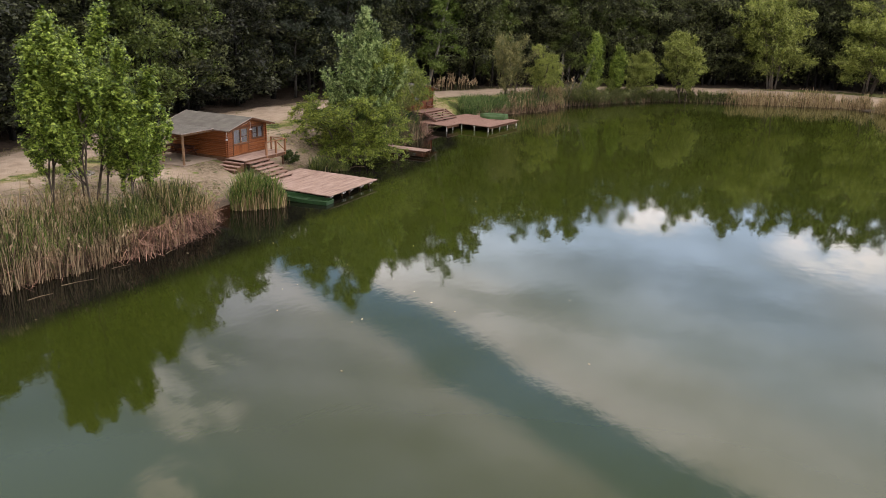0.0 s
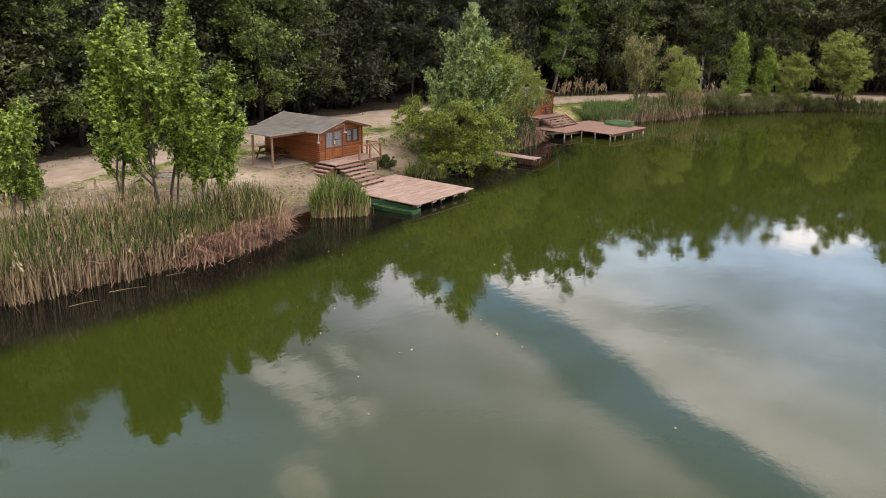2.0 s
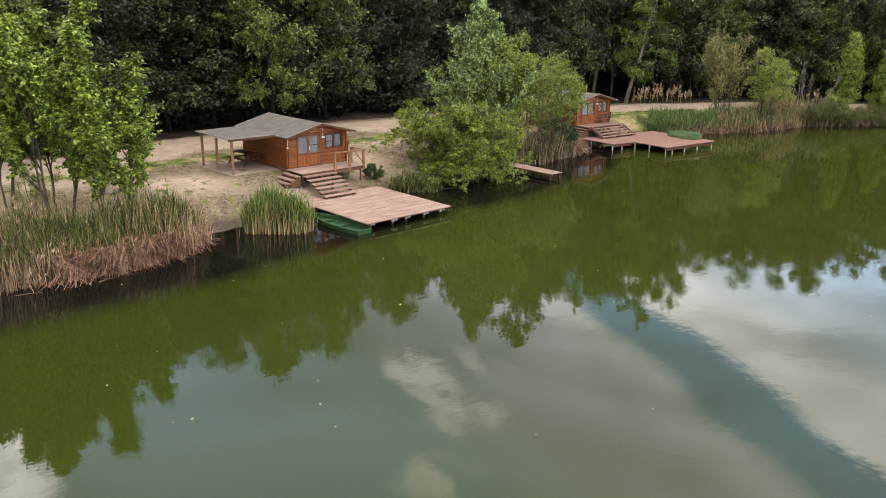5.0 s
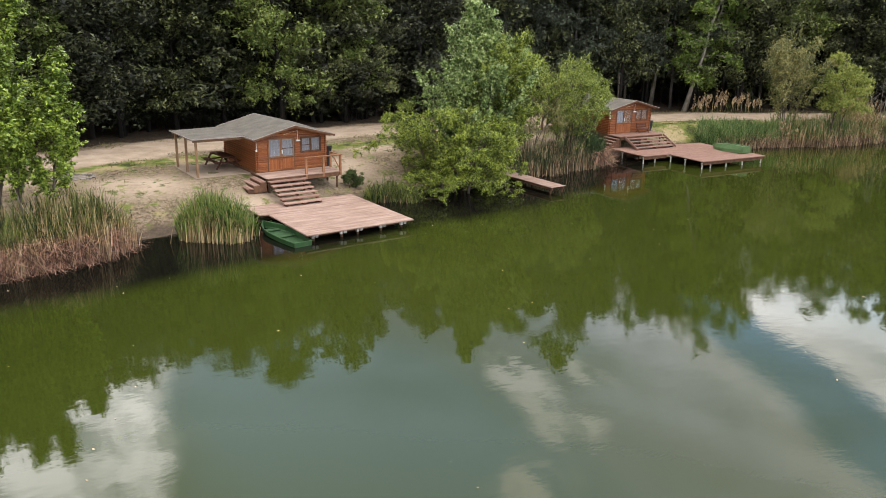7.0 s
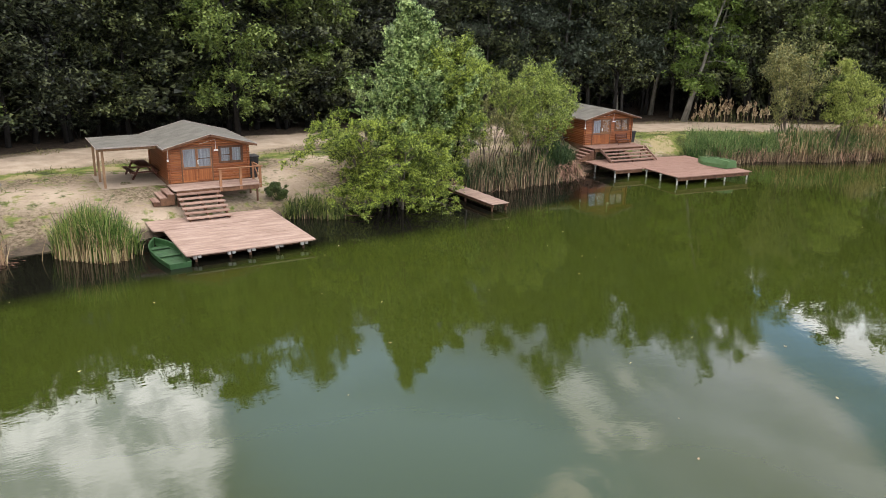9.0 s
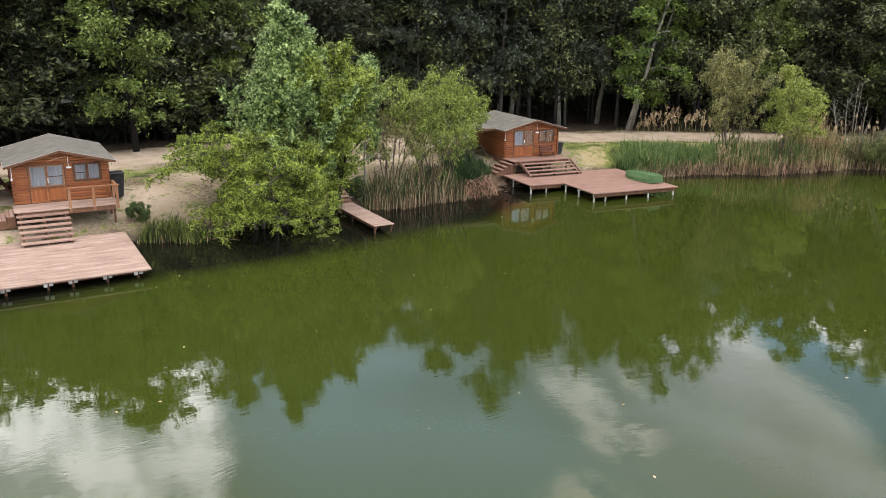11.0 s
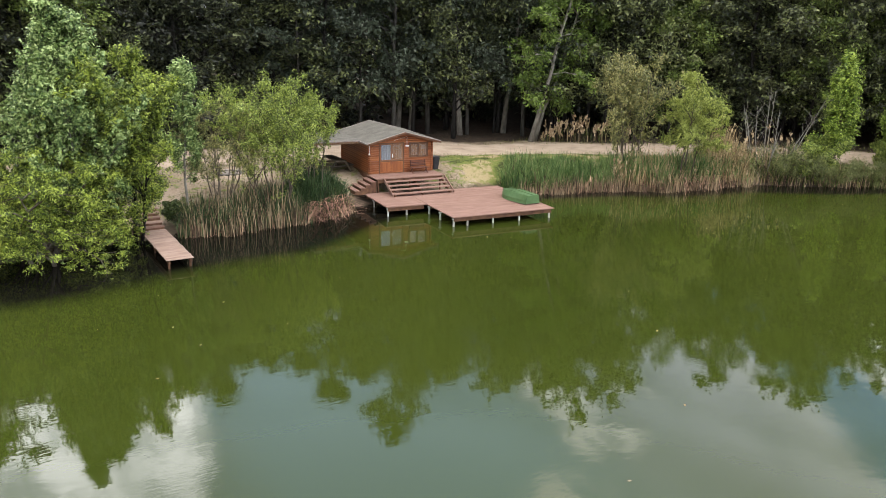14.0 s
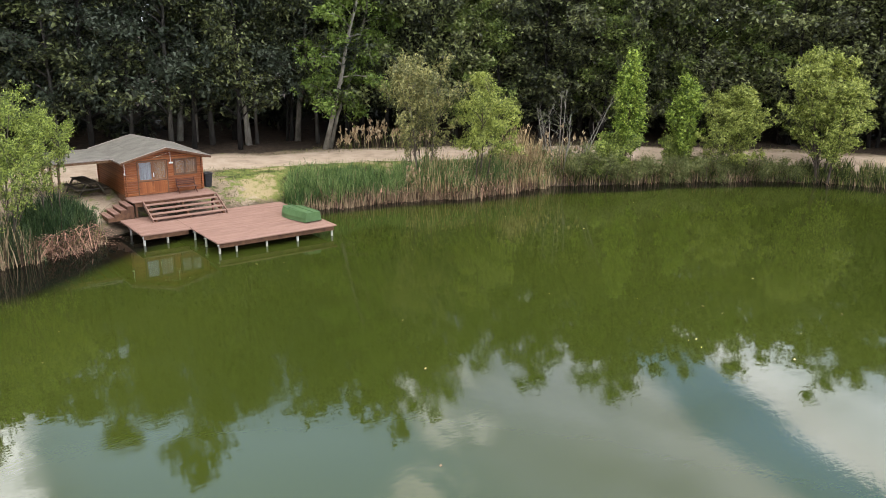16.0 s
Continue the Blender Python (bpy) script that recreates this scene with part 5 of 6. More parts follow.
def fire_ring(x, y):
    ob = thing("fire_pit", "round fire pit ringed with pale stones", "fire pit", (x, y, ground_z(x, y)), 0, "stone fire pits")
    r = random.Random(int(x * 10))
    for k in range(13):
        a = k / 13 * math.tau
        bm = bmesh.new()
        bmesh.ops.create_icosphere(bm, subdivisions=1, radius=.19)
        for v in bm.verts:
            v.co = Vector((v.co.x * r.uniform(.8, 1.15), v.co.y * r.uniform(.7, 1), v.co.z * r.uniform(.35, .5)))
        bmesh.ops.transform(bm, matrix=pose(math.cos(a) * .78, math.sin(a) * .78, .06, 0, 0, math.degrees(a) + 90), verts=bm.verts)
        part("stone", bm, M_STONE, ob)
    bm = bmesh.new()
    bmesh.ops.create_cone(bm, cap_ends=True, segments=24, radius1=.6, radius2=.5, depth=.06, matrix=pose(0, 0, .03))
    part("ash_bed", bm, M_ASH, ob, "grey ash and cinders")


def build_first_cabin():
    cabin(3.61, 9.0, 1.6, 0, "brown log cabin with grey felt roof and lean-to on sandy shore", .2)
    X = 3.61
    platform("terrace", "pale worn timber terrace in front of the log cabin", "terrace", X, 9.0, 1.597, 0, [(-2.3, 2.3, -1.1, .58)], PLANK, M_DECK,
             [(-2.1, -.95), (0, -.95), (2.1, -.95), (2.1, .3)], M_BEAM, 1.0, inset=.04)
    stairs("deck_stairs", "wide open timber stairs down to the lakeside deck", 1.36, 7.9, 1.6, 0, 2.25, 6, .39, .164, TREAD, M_DECK)
    stairs("side_steps", "three short timber steps at the terrace's flank", 1.3, 9.55, 1.6, -90, 1.6, 3, .36, .17, TREAD, M_DECK, boxed=True)
    ob = thing("railing", "brown timber railing along the terrace edge", "railing", (X, 7.95, 1.597))
    for xx in (.12, 1.2, 2.27):
        box_part("post", (xx - .06, xx + .06, -.06, .05, -.25, .9), M_RAIL, ob)
    box_part("handrail", (.02, 2.4, -.085, .075, .902, .955), M_RAIL, ob)
    bm = bmesh.new()
    add_tube(bm, [(2.27, .06, .1), (2.27, 1.1, .88)], [.035, .035], 4)
    part("brace", bm, M_RAIL, ob)
    box_part("handrail", (2.21, 2.33, .062, 1.3, .902, .945), M_RAIL, ob)
    box_part("post", (2.22, 2.32, 1.2, 1.3, -.25, .9), M_RAIL, ob)
    posts = [(.5, .3), (2.0, .3), (2.9, .3), (4.2, .3), (5.4, .3), (.4, 3), (5.5, 3), (.4, 5.6), (5.5, 5.6)]
    platform("lakeside_deck", "pale worn timber swimming deck over the water", "deck", 0, 0, .45, 0, [(0, 5.875, 0, 4.6), (-.45, 5.875, 4.606, 6.64)], PLANK, M_DECK, posts, M_BEAM, 1.6, sleeves=True)
    boat("rowing_boat", "dark green open rowing boat moored beside the deck", -.3, -.22, -.24, 4, 4.1, 1.22, .46, M_BOAT)
    b = wheelie_bin(6.3, 10.9, ground_z(6.3, 10.9), 0, "black wheelie bin beside the log cabin")
    b.scale = (1.25, 1.25, 1.3)
    picnic_table(.7, 13.2, 1.45, 93, "dark red-brown picnic table under the lean-to", M_TABLE)
    fire_ring(-7.2, 14.0)


def build_second_cabin():
    ox, oy, rz, fl = 33.76, 10.65, -5.5, 1.48
    cabin(ox, oy, fl, rz, "red-brown log cabin with grey felt roof above a double deck", .1, False)
    R = pose(ox, oy, fl, 0, 0, rz)

    def at(px, py, pz=0.0):
        return tuple(R @ Vector((px, py, pz)))
    platform("terrace", "reddish timber terrace in front of the second cabin", "terrace", *at(0, 0, -.003), rz, [(-2.3, 2.3, -.95, .58)], PLANK2, M_DECK2,
             [(-2.1, -.8), (0, -.8), (2.1, -.8)], M_BEAM, 1.2, inset=.04)
    stairs("deck_stairs", "broad reddish timber stairs with side stringers", *at(-1.75, -.95), rz, 4.0, 4, .36, .176, TREAD2, M_DECK2, True)
    stairs("side_steps", "four reddish timber steps at the terrace's flank", *at(-2.3, .55), rz - 90, 1.5, 4, .34, .165, TREAD2, M_DECK2, boxed=True)
    platform("lakeside_deck", "reddish timber lakeside deck on pale posts", "deck", 32.37, 2.70, .6, -6.2, [(0, 6.49, 0, 6.7), (-2.5, -.03, 3.42, 7.3)], PLANK2, M_DECK2,
             [(.15, .2), (1.0, .2), (2.6, .2), (4.3, .2), (6.3, .2), (-2.35, 3.6), (-1.2, 3.6), (.1, 3.3), (.1, 1.8), (6.3, 3), (6.3, 5.5), (-2.3, 6)], M_POLE, 1.8, inset=.1)
    D = pose(32.37, 2.70, .6, 0, 0, -6.2)
    p = D @ Vector((5.75, 1.15, .03))
    boat("upturned_boat", "bright green rowing boat lying upside down on the deck", *p, -2, 3.1, 1.3, .5, M_BOAT2, True)
    picnic_table(*at(-3.6, 3.1, -.05), rz + 94, "dark green-brown picnic table under the lean-to roof", M_OLDTABLE, 1.25)
    bench(*at(1.05, .28), rz).scale = (1, 1, .82)
    b = wheelie_bin(*at(2.66, 1.2, -.1), rz, "black bin beside the second cabin")
    b.scale = (.85, .85, .85)
    fire_ring(24.0, 15.4)
    pier = platform("fishing_pier", "narrow weathered plank pier with steps from the bank", "pier", 17.2, 2.1, .45, 0, [], PLANK, M_DECK,
                    [(.12, .2), (1.05, .2), (.12, 3), (1.05, 3)], M_BEAM, 1.5)
    y = 0.0
    while y < 5.4:
        shared("board", PLANK, pier, Matrix.Translation((BOARD_RNG.uniform(-.02, .02), y + .0, BOARD_RNG.uniform(-.005, .005))) @ Matrix.Diagonal((1.18, 1, 1, 1)))
        y += .145
    for xx in (.08, 1.02):
        box_part("beam", (xx, xx + .08, .05, 5.4, -.2, -.034), M_BEAM, pier)
    for k in range(5):
        shared("tread", TREAD, pier, Matrix.Translation((.02, 5.5 + k * .34, .15 + k * .16)) @ Matrix.Diagonal((1.14, 1.2, 1, 1)))
        box_part("riser", (.06, 1.12, 5.52 + k * .34, 5.55 + k * .34, -.02 + k * .16, .1 + k * .16), M_BEAM, pier)


build_first_cabin()
build_second_cabin()


# ---- reeds, bushes, grass ----
def line_points(rng, line, n):
    pts = np.array(line, float)
    seg = np.linalg.norm(np.diff(pts, axis=0), axis=1)
    cum = np.concatenate([[0], np.cumsum(seg)])
    s = rng.random(n) * cum[-1]
    i = np.clip(np.searchsorted(cum, s, "right") - 1, 0, len(seg) - 1)
    d = np.diff(pts, axis=0)[i] / seg[i][:, None]
    return pts[i] + d * (s - cum[i])[:, None], np.stack([-d[:, 1], d[:, 0]], 1), cum[-1], s / cum[-1]


def stalks(rng, P, h, width, lean, droop, heading=None):
    """Bent blades of two pieces each, from points P on the ground."""
    n = len(P)
    a = rng.random(n) * math.tau if heading is None else heading + rng.normal(size=n) * .9
    L = lean * np.abs(rng.normal(size=n))
    d = np.stack([np.cos(a), np.sin(a), np.zeros(n)], 1)
    up = np.array([0, 0, 1.0])
    p1 = P + up * (h * .55)[:, None] + d * (h * .55 * L)[:, None]
    p2 = p1 + up * (h * .45 * (1 - droop * rng.random(n)))[:, None] + d * (h * .45 * (L * 1.5 + droop * rng.random(n)))[:, None]
    b = rng.random(n) * math.pi
    s = np.stack([np.cos(b), np.sin(b), np.zeros(n)], 1) * (width * (.7 + .6 * rng.random(n)))[:, None]
    V = np.stack([P - s, P + s, p1 + s * .8, p1 - s * .8, p2 + s * .12, p2 - s * .12], 1)
    base = np.arange(n)[:, None] * 6
    Q = np.concatenate([base + np.array([[0, 1, 2, 3]]), base + np.array([[3, 2, 4, 5]])])
    return V.reshape(-1, 3), Q, p2


def stuff(name, V, Q, mat, label, category):
    return tagged(new(name, np_mesh(name, V, Q, mat)), label, category, kind="stuff")


def water_or_ground(P):
    return np.maximum(ground_height(P), -.25)


def reed_bed(seed, line, depth, green, dry, h_green, h_dry, what, flop=0, plumes=0, leafy=None, heads=1.0, straw=None):
    """A bed that follows its water edge, line, and reaches depth metres inland."""
    rng = np.random.default_rng(seed)
    jobs = (("green_reeds", green, h_green, leafy or M_REED, .12, .3, .025, "green reeds " + what), ("dry_reeds", dry, h_dry, straw or M_DRY, .11, .14, .021, "dry straw-coloured reed stalks " + what))
    for name, dens, hh, mat, lean, droop, w, lab in jobs:
        _, _, length, _ = line_points(rng, line, 2)
        n = int(dens * length * depth)
        if not n:
            continue
        A, N, _, s = line_points(rng, line, n)
        back = rng.random(n) ** 1.45 if name == "dry_reeds" else .12 + .88 * rng.random(n) ** .9
        taper = np.minimum(1, np.minimum(s, 1 - s) * length / .8 * .5 + .5)
        ragged = .35 * np.sin(s * length * 1.7) + .2 * np.sin(s * length * 4.3 + 1)
        P2 = A + N * (back * depth * taper + ragged * .5)[:, None] + rng.normal(size=(n, 2)) * .12
        P = np.column_stack([P2, water_or_ground(P2)])
        h = hh * (.62 + .5 * rng.random(n)) * (.75 + .3 * np.minimum(1, back * 3)) * (1 + .12 * np.sin(s * length * .9 + seed)) * (.62 + .38 * np.clip(np.minimum(s, 1 - s) * length / .9, 0, 1))
        V, Q, tip = stalks(rng, P, h, w, lean, droop)
        if name == "green_reeds":
            # long side leaves
            k = rng.integers(0, n, int(n * 1.4))
            f = .25 + .5 * rng.random(len(k))
            PL = P[k] + (tip[k] - P[k]) * f[:, None]
            V2, Q2, _ = stalks(rng, PL, .75 * np.ones(len(k)) * (.6 + .6 * rng.random(len(k))), .016, .45, .7)
            V, Q = np.concatenate([V, V2]), np.concatenate([Q, Q2 + len(V)])
        stuff(name, V, Q, mat, lab, "reeds")
        if name == "dry_reeds" and plumes:
            k = rng.integers(0, n, plumes)
            c = tip[k] - np.array([0, 0, .06])
            stuff("reed_plumes", *plume_heads(rng, c, heads), M_PLUME, "feathery buff seed heads " + what, "reeds")
    if flop:
        # broken stalks lying over towards the water
        A, N, length, s = line_points(rng, line, flop)
        keep = (s > .04) & (s < .96)
        A, N = A[keep], N[keep]
        flop = len(A)
        P2 = A + N * (.1 + rng.random(flop) * depth * .5)[:, None]
        P = np.column_stack([P2, np.maximum(water_or_ground(P2), 0) + .15 + 1.0 * rng.random(flop) ** 1.3])
        out = np.arctan2(-N[:, 1], -N[:, 0]) + rng.choice([-1, 1], flop) * (.9 + .35 * rng.normal(size=flop))
        d = np.stack([np.cos(out), np.sin(out), -.25 + .45 * rng.normal(size=flop)], 1)
        L = (.5 + .9 * rng.random(flop))[:, None]
        e = P + d * L
        e[:, 2] = np.maximum(e[:, 2], .02)
        s_ = np.cross(d, [0, 0, 1.0])
        s_ = s_ / np.linalg.norm(s_, axis=1)[:, None] * .018
        V = np.stack([P - s_, P + s_, e + s_ * .5, e - s_ * .5], 1).reshape(-1, 3)
        stuff("fallen_reeds", V, np.arange(len(V)).reshape(-1, 4), M_FALLEN, "broken dry stalks fallen over the water's edge", "reeds")


def plume_heads(rng, c, size=1.0):
    n = len(c)
    Vs = []
    for j in range(7):
        off = rng.normal(size=(n, 3)) * np.array([.03, .03, .07])
        t = rng.normal(size=(n, 3)) * .03 + np.array([0, 0, .07])
        b = rng.normal(size=(n, 3)) * .02
        p = c + off * size
        t, b = t * size, b * size
        Vs.append(np.stack([p - t, p + b, p + t, p - b], 1))
    V = np.concatenate(Vs).reshape(-1, 3)
    return V, np.arange(len(V)).reshape(-1, 4)


def build_reeds():
    reed_bed(1, [(-27, 3.4), (-21.8, 2.9), (-17.6, 2.3), (-14.2, 1.75)], 4.4, 48, 78, 2.4, 2.4, "along the sandy bank", flop=700, plumes=170, heads=1.2, leafy=M_REED_FRESH)
    reed_bed(21, [(-15, 1.8), (-12.3, 1.7), (-9.2, 2.2), (-7.4, 3.0), (-6.5, 3.6)], 3.6, 40, 56, 2.2, 2.2, "along the sandy bank", flop=1300, plumes=40, straw=M_STRAW)
    reed_bed(20, [(-1.9, 2.3), (-1.35, 2.5)], 1.7, 150, 30, 2.0, 1.8, "in a tuft beside the moored boat", leafy=M_REED_FRESH)
    reed_bed(17, [(-14.5, 1.7), (-12.3, 1.6), (-9.2, 2.1), (-7.0, 3.2)], 2.2, 0, 55, 1, 1.3, "broken along the bank's water edge", flop=2400)
    reed_bed(19, [(-15.5, 2.6), (-12.4, 2.4), (-9.3, 2.8), (-7.6, 3.4), (-6.6, 4.0)], 2.0, 84, 34, 2.3, 2.0, "at the end of the bank's bed")
    reed_bed(18, [(-25, 6.2), (-18, 4.9), (-14, 4.5), (-11.5, 4.7)], 2.4, 4, 70, 1.6, 2.2, "at the back of the bed", plumes=240, heads=1.4, straw=M_STRAW)
    reed_bed(2, [(-5.0, 3.4), (-4.0, 2.5), (-2.7, 1.85), (-2.0, 2.0)], 1.9, 230, 110, 2.45, 2.25, "in a clump beside the deck", leafy=M_REED_FRESH, straw=M_STRAW)
    reed_bed(3, [(19.0, 6.9), (21, 6.4), (24, 6.7), (25.7, 7.0)], 2.2, 85, 60, 1.8, 2.2, "beside the plank pier", flop=40, leafy=M_SEDGE)
    reed_bed(4, [(25.4, 7.0), (27.0, 7.2), (29.5, 8.5)], 1.1, 20, 190, .6, .75, "below the second cabin", flop=420)
    reed_bed(5, [(25.2, 7.8), (27, 8.0), (29.6, 9.3)], 2.2, 220, 8, 1.75, 1.5, "dense and dark beside the cabin", leafy=M_SEDGE)
    reed_bed(6, [(40.3, 7.8), (41.7, 7.6), (46.9, 6.2), (48.5, 5.3)], 2.6, 190, 14, 1.85, 1.9, "east of the second deck", flop=90, leafy=M_REED_LUSH)
    reed_bed(7, [(47.8, 5.7), (50.5, 4.2), (54, 3.6), (57.5, 3.2)], 2.6, 150, 44, 2.0, 2.35, "along the eastern bank", flop=160, plumes=70, leafy=M_REED_LUSH, straw=M_STRAW)
    reed_bed(22, [(41.0, 7.5), (46.9, 6.0), (50.5, 4.0), (54, 3.4), (57.5, 3.0)], .7, 0, 170, 1, 1.15, "broken short at the eastern bank's foot", flop=300)
    reed_bed(8, [(55.0, 4.4), (57.0, 3.7), (58.0, 3.3)], 1.8, 6, 210, 1.6, 3.5, "tall at the end of the bank", plumes=80, heads=1.3, straw=M_STRAW)
    reed_bed(9, [(77, -14.5), (77.6, -17.5), (80.6, -23), (82.6, -29), (82.4, -33)], 2.4, 10, 80, 1.1, 1.35, "on the far shore", plumes=300, straw=M_STRAW)
    reed_bed(10, [(80.5, -33), (79, -36), (80, -42)], 3, 6, 60, 1.6, 3.2, "at the lake's bend", plumes=120, straw=M_STRAW)
    reed_bed(11, [(51.0, 18.3), (53.6, 17.3), (55.6, 16.5), (58.0, 15.4)], .9, 10, 13, 1.0, 1.55, "at the wood's side of the track", plumes=105, heads=2.2)
    reed_bed(23, [(47.3, 6.2), (48.3, 5.6)], 1.4, 10, 90, 1.6, 3.1, "tall and golden over the greener reeds", plumes=30, heads=1.2, straw=M_STRAW)
    reed_bed(12, [(57.6, 4.6), (60.2, 3.0), (62.6, 1.4)], 1.2, 2, 22, 1.4, 2.6, "under the dead tree", plumes=70, heads=1.4)
    reed_bed(13, [(6.3, 5.5), (7.6, 5.0), (9.2, 4.4)], 1.5, 120, 30, .85, .8, "of the deck's grassy corner")
    reed_bed(14, [(72, -6.4), (74.8, -8.9), (76.2, -12)], 1.2, 70, 25, .8, .9, "at the foot of the far bank")
    reed_bed(15, [(57.8, 3.3), (60, 2.0), (62.6, .2), (66, -1.6), (70, -4.4), (73.8, -7.0)], 2.0, 60, 45, 1.0, 1.2, "under the bushes of the eastern bank", flop=240)
    reed_bed(16, [(73.6, -7.0), (76, -11), (77.2, -16)], 2.2, 70, 20, .8, .8, "on the low far bank", flop=60)


def build_bushes():
    dark = tree_meshes(81, 1.9, [(0, 1.2), (.3, 1.7), (.6, 1.5), (1, .5)], .04, 110, 66, .4, .056, .04, M_GREYBUSH, M_BARK, stems=5, spread=1.5, lean=.4, curve=-30, slim=.32, bare=.1, spray=.65, hang=.5, reach=2.2)
    for i, (x, y, s) in enumerate(((59.2, 3.4, 1.15), (61.8, 1.8, 1.25), (63.6, .4, 1.0), (66.4, -1.1, 1.0), (68.8, -2.8, 1.05), (71.5, -5.1, .95), (73.8, -7.0, .85), (59.6, 5.4, .65), (20.3, 9.3, .6))):
        plant("low_bush", dark, "low grey-green bush hanging over the bank", "bush", x, y, i * 67, s, "bushes along the bank")
    light = tree_meshes(82, 2.6, [(0, .9), (.3, 1.3), (.6, 1.2), (1, .3)], .05, 130, 84, .38, .07, .04, M_WILLOW_PALE, M_BARK, stems=4, spread=1.0, lean=.4, elev=50, slim=.35, bare=.1)
    for i, (x, y, s) in enumerate(((62.6, 1.2, 1.2), (68.6, -.6, .9))):
        plant("willow_shrub", light, "light green willow shrub at the water's edge", "bush", x, y, i * 110, s, "willow shrubs")
    small = tree_meshes(83, .85, [(0, .3), (.4, .5), (1, .2)], .05, 60, 60, .18, .042, .02, M_BUSH, M_BARK, stems=4, spread=.5, lean=.1, bare=.1)
    plant("small_shrub", small, "small dark shrub on the bank by the stairs", "bush", 6.75, 8.2, 0, 1.15)
    wispy = tree_meshes(84, 2.3, [(0, .6), (.3, .9), (.65, .8), (1, .3)], .1, 90, 34, .3, .045, .03, M_WILLOW_FAR, M_BARK, stems=6, spread=.9, lean=.3, elev=66, slim=.3, bare=.2, spray=.8, hang=1.2, reach=2.4)
    plant("willow_shrub", wispy, "thin yellow-green shrub at the foot of the poplars", "bush", -13.3, 8.0, 0, 1.0, "willow shrubs")
    plant("small_shrub", small, "leafy green shrub at the edge of the track", "bush", -15.6, 13.9, 120, 1.9)
    plant("small_shrub", small, "small green shrub beside the pier steps", "bush", 19.3, 9.0, 50, 1.4)
    rng = np.random.default_rng(3)
    bm = bmesh.new()
    for k in range(9):
        a = rng.random() * math.tau
        r0 = .2 + rng.random() * 1.2
        base = Vector((math.cos(a) * r0, math.sin(a) * r0, -.1))
        h = 3.8 + 2.8 * rng.random()
        top = base * (2.2 + rng.random()) + Vector((0, 0, h))
        mid = (base + top) / 2 + Vector(rng.normal(size=3) * .12)
        add_tube(bm, [tuple(base), tuple(mid), tuple(top)], [.042, .03, .012], 5)
        for j in range(9):
            f = .35 + .6 * rng.random()
            s = base.lerp(top, f)
            e = s + Vector((rng.normal() * .45, rng.normal() * .45, .5 + .5 * rng.random()))
            add_tube(bm, [tuple(s), tuple((s + e) / 2 + Vector(rng.normal(size=3) * .05)), tuple(e)], [.014, .01, .005], 4)
    ob = thing("dead_tree", "bare grey dead shrub of thin upright stems", "tree", (60.2, 4.0, ground_z(60.2, 4.0)))
    part("trunk", bm, M_PALEBARK, ob)
    # grass, sparse on the sand and thick beyond the second cabin
    n = 42000
    P2 = np.concatenate([np.column_stack([rng.uniform(37, 80, n), rng.uniform(-20, 20, n)]), np.column_stack([rng.uniform(-30, 37, n), rng.uniform(6, 25, n)])])
    sh, rd = seg_dist(P2, SHORE, True), seg_dist(P2, ROAD)
    ok = ~inside(P2, SHORE) & (sh > .5) & (rd > 2.1) & ~inside(P2, WOODLAND)
    patch = np.sin(P2[:, 0] * .9 + 2 * np.sin(P2[:, 1] * .6)) * np.sin(P2[:, 1] * 1.3 + P2[:, 0] * .35)
    east = P2[:, 0] > 37.5
    ok &= np.where(east, rng.random(len(P2)) < .8, (patch > .15) & (rng.random(len(P2)) < .6) & ~((P2[:, 0] > -2.2) & (P2[:, 0] < 7) & (P2[:, 1] < 15.5)))
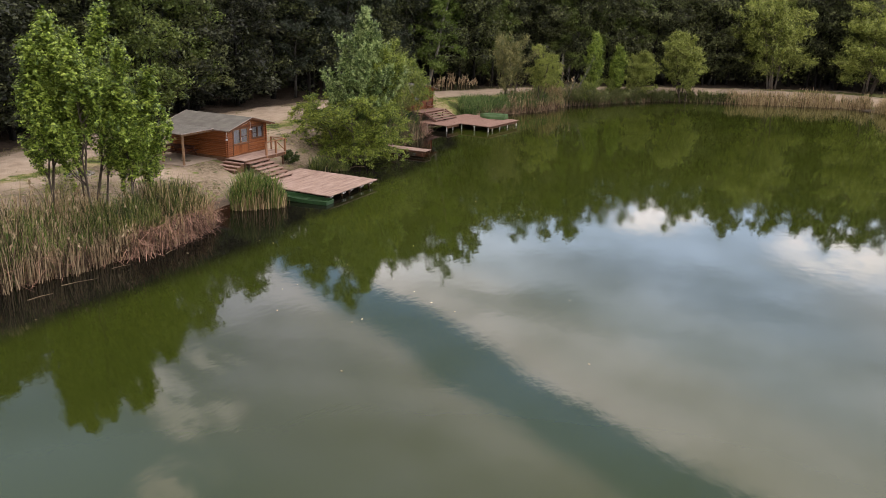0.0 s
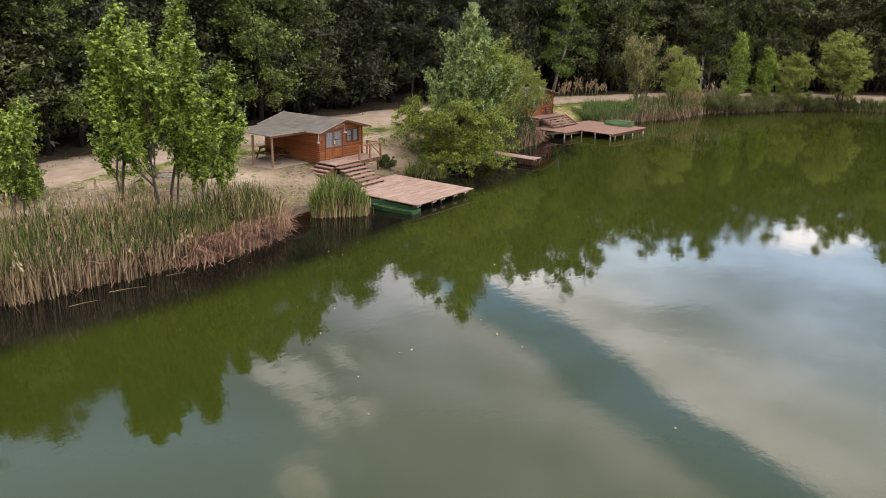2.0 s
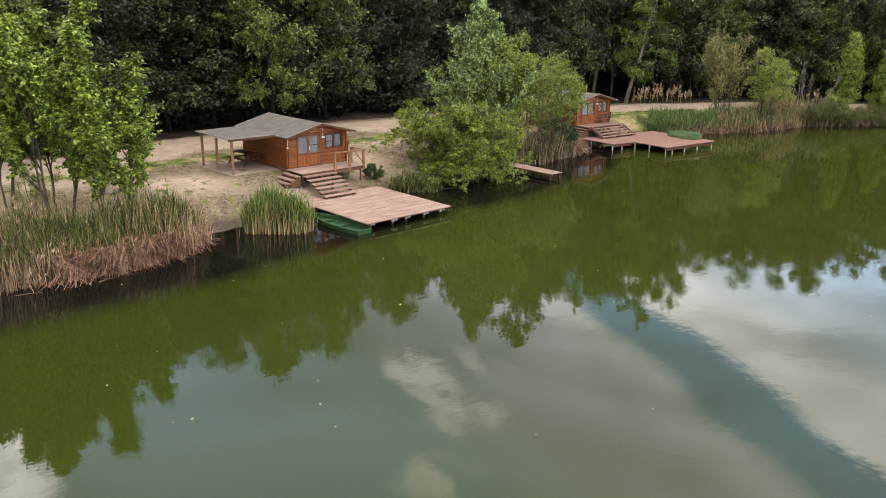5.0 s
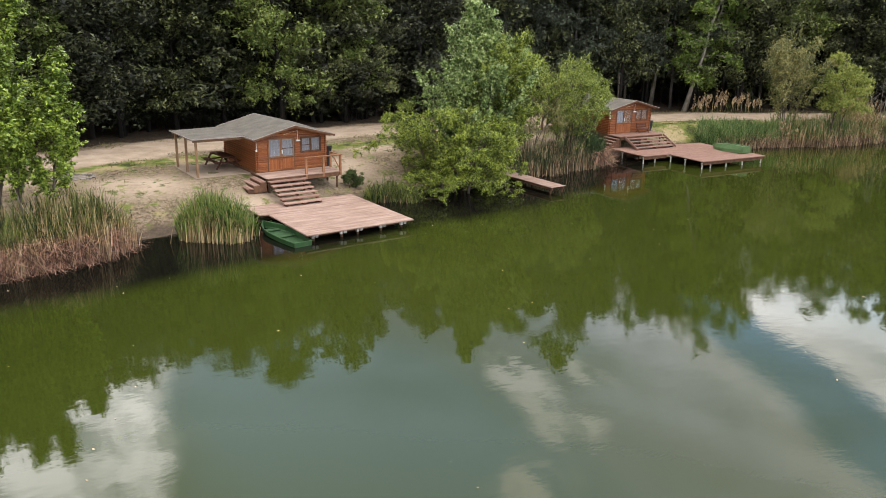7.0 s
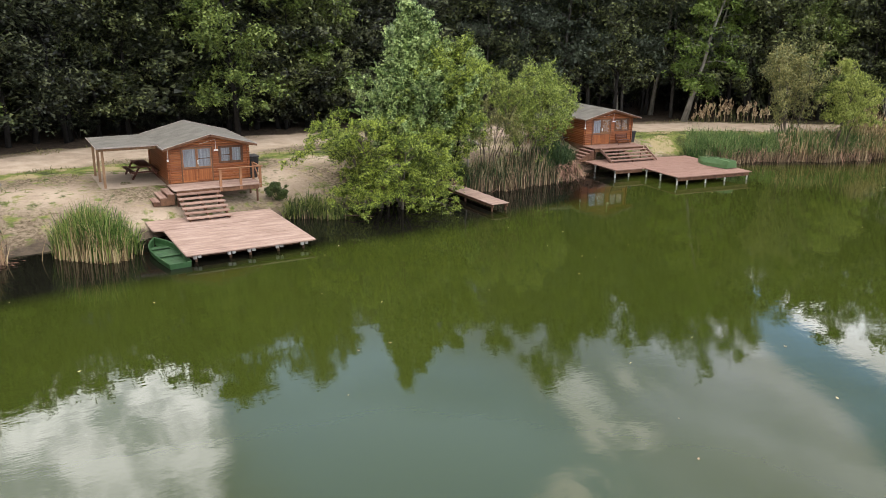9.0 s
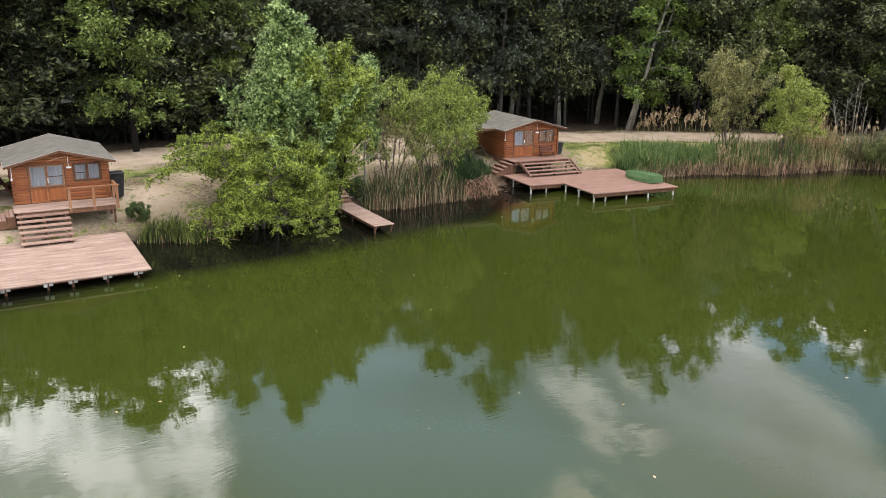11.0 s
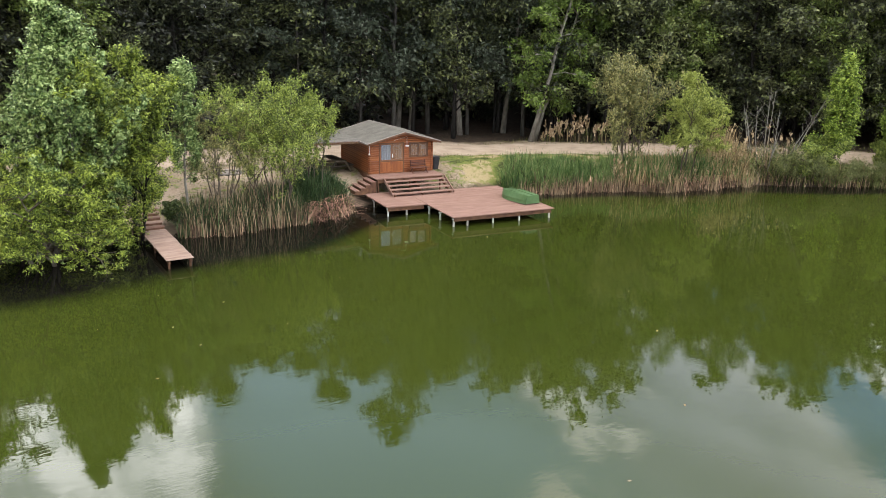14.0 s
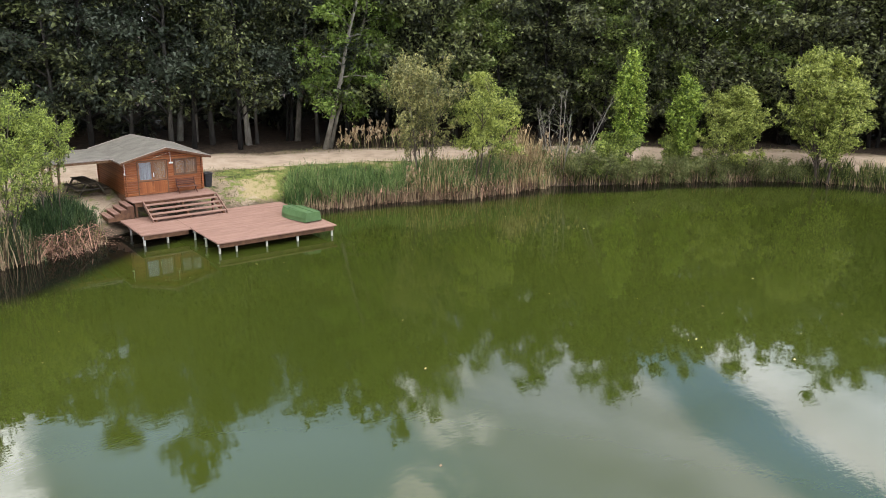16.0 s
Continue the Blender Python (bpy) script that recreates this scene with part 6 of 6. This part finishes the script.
    P2 = P2[ok]
    P = np.column_stack([P2, ground_height(P2)])
    V, Q, _ = stalks(rng, P, .07 + .16 * rng.random(len(P)), .012, .5, .5)
    stuff("grass", V, Q, M_GRASS, "tufts of grass and weeds on the sandy ground", "grass")


def build_flotsam():
    """Small things on the water: broken stalks off the reeds, down and leaves, two fallen branches."""
    rng = np.random.default_rng(77)
    n = 110
    P = np.column_stack([rng.uniform(-22, 60, n), rng.uniform(-22, 4, n), np.full(n, .006)])
    P = P[inside(P[:, :2], SHORE)]
    a = rng.random(len(P)) * math.tau
    t = np.stack([np.cos(a), np.sin(a), np.zeros(len(P))], 1) * (.02 + .05 * rng.random(len(P)))[:, None]
    b = np.stack([-t[:, 1], t[:, 0], t[:, 2]], 1) * .6
    V = np.stack([P - t, P + b, P + t + [0, 0, .02], P - b], 1).reshape(-1, 3)
    stuff("floating_leaves", V, np.arange(len(V)).reshape(-1, 4), M_PLUME, "pale leaves and down adrift on the water", "leaves")
    stick = (((-18.7, 1.5), (-17.3, .95)), ((-16.0, 1.45), (-15.1, 1.2)), ((-20.6, 1.2), (-19.5, 1.0)), ((-13.0, 1.0), (-12.2, 1.15)))
    for p, q in stick:
        bm = bmesh.new()
        add_tube(bm, [(*p, .012), ((p[0] + q[0]) / 2, (p[1] + q[1]) / 2 + .06, .014), (*q, .012)], [.02, .018, .01], 5)
        part("stem", bm, M_DRY, thing("floating_reed", "dry reed stalk floating off the bank", "reed", group="floating reeds"))
    for pts, r, lab in (([(72.8, -5.5, .12), (73.2, -6.8, .08), (73.7, -8.1, .05)], .035, "pale dead branch lying along the far bank"),
                        ([(9.3, 4.7, .1), (9.7, 4.2, .2), (10.2, 4.1, .16), (10.8, 4.1, .02)], .03, "pale bent branch at the willow's foot")):
        bm = bmesh.new()
        add_tube(bm, pts, [r, r * .9, r * .8, r * .6][:len(pts)], 7)
        part("stem", bm, M_DRY, thing("fallen_branch", lab, "branch"))


build_reeds()
build_bushes()
build_flotsam()
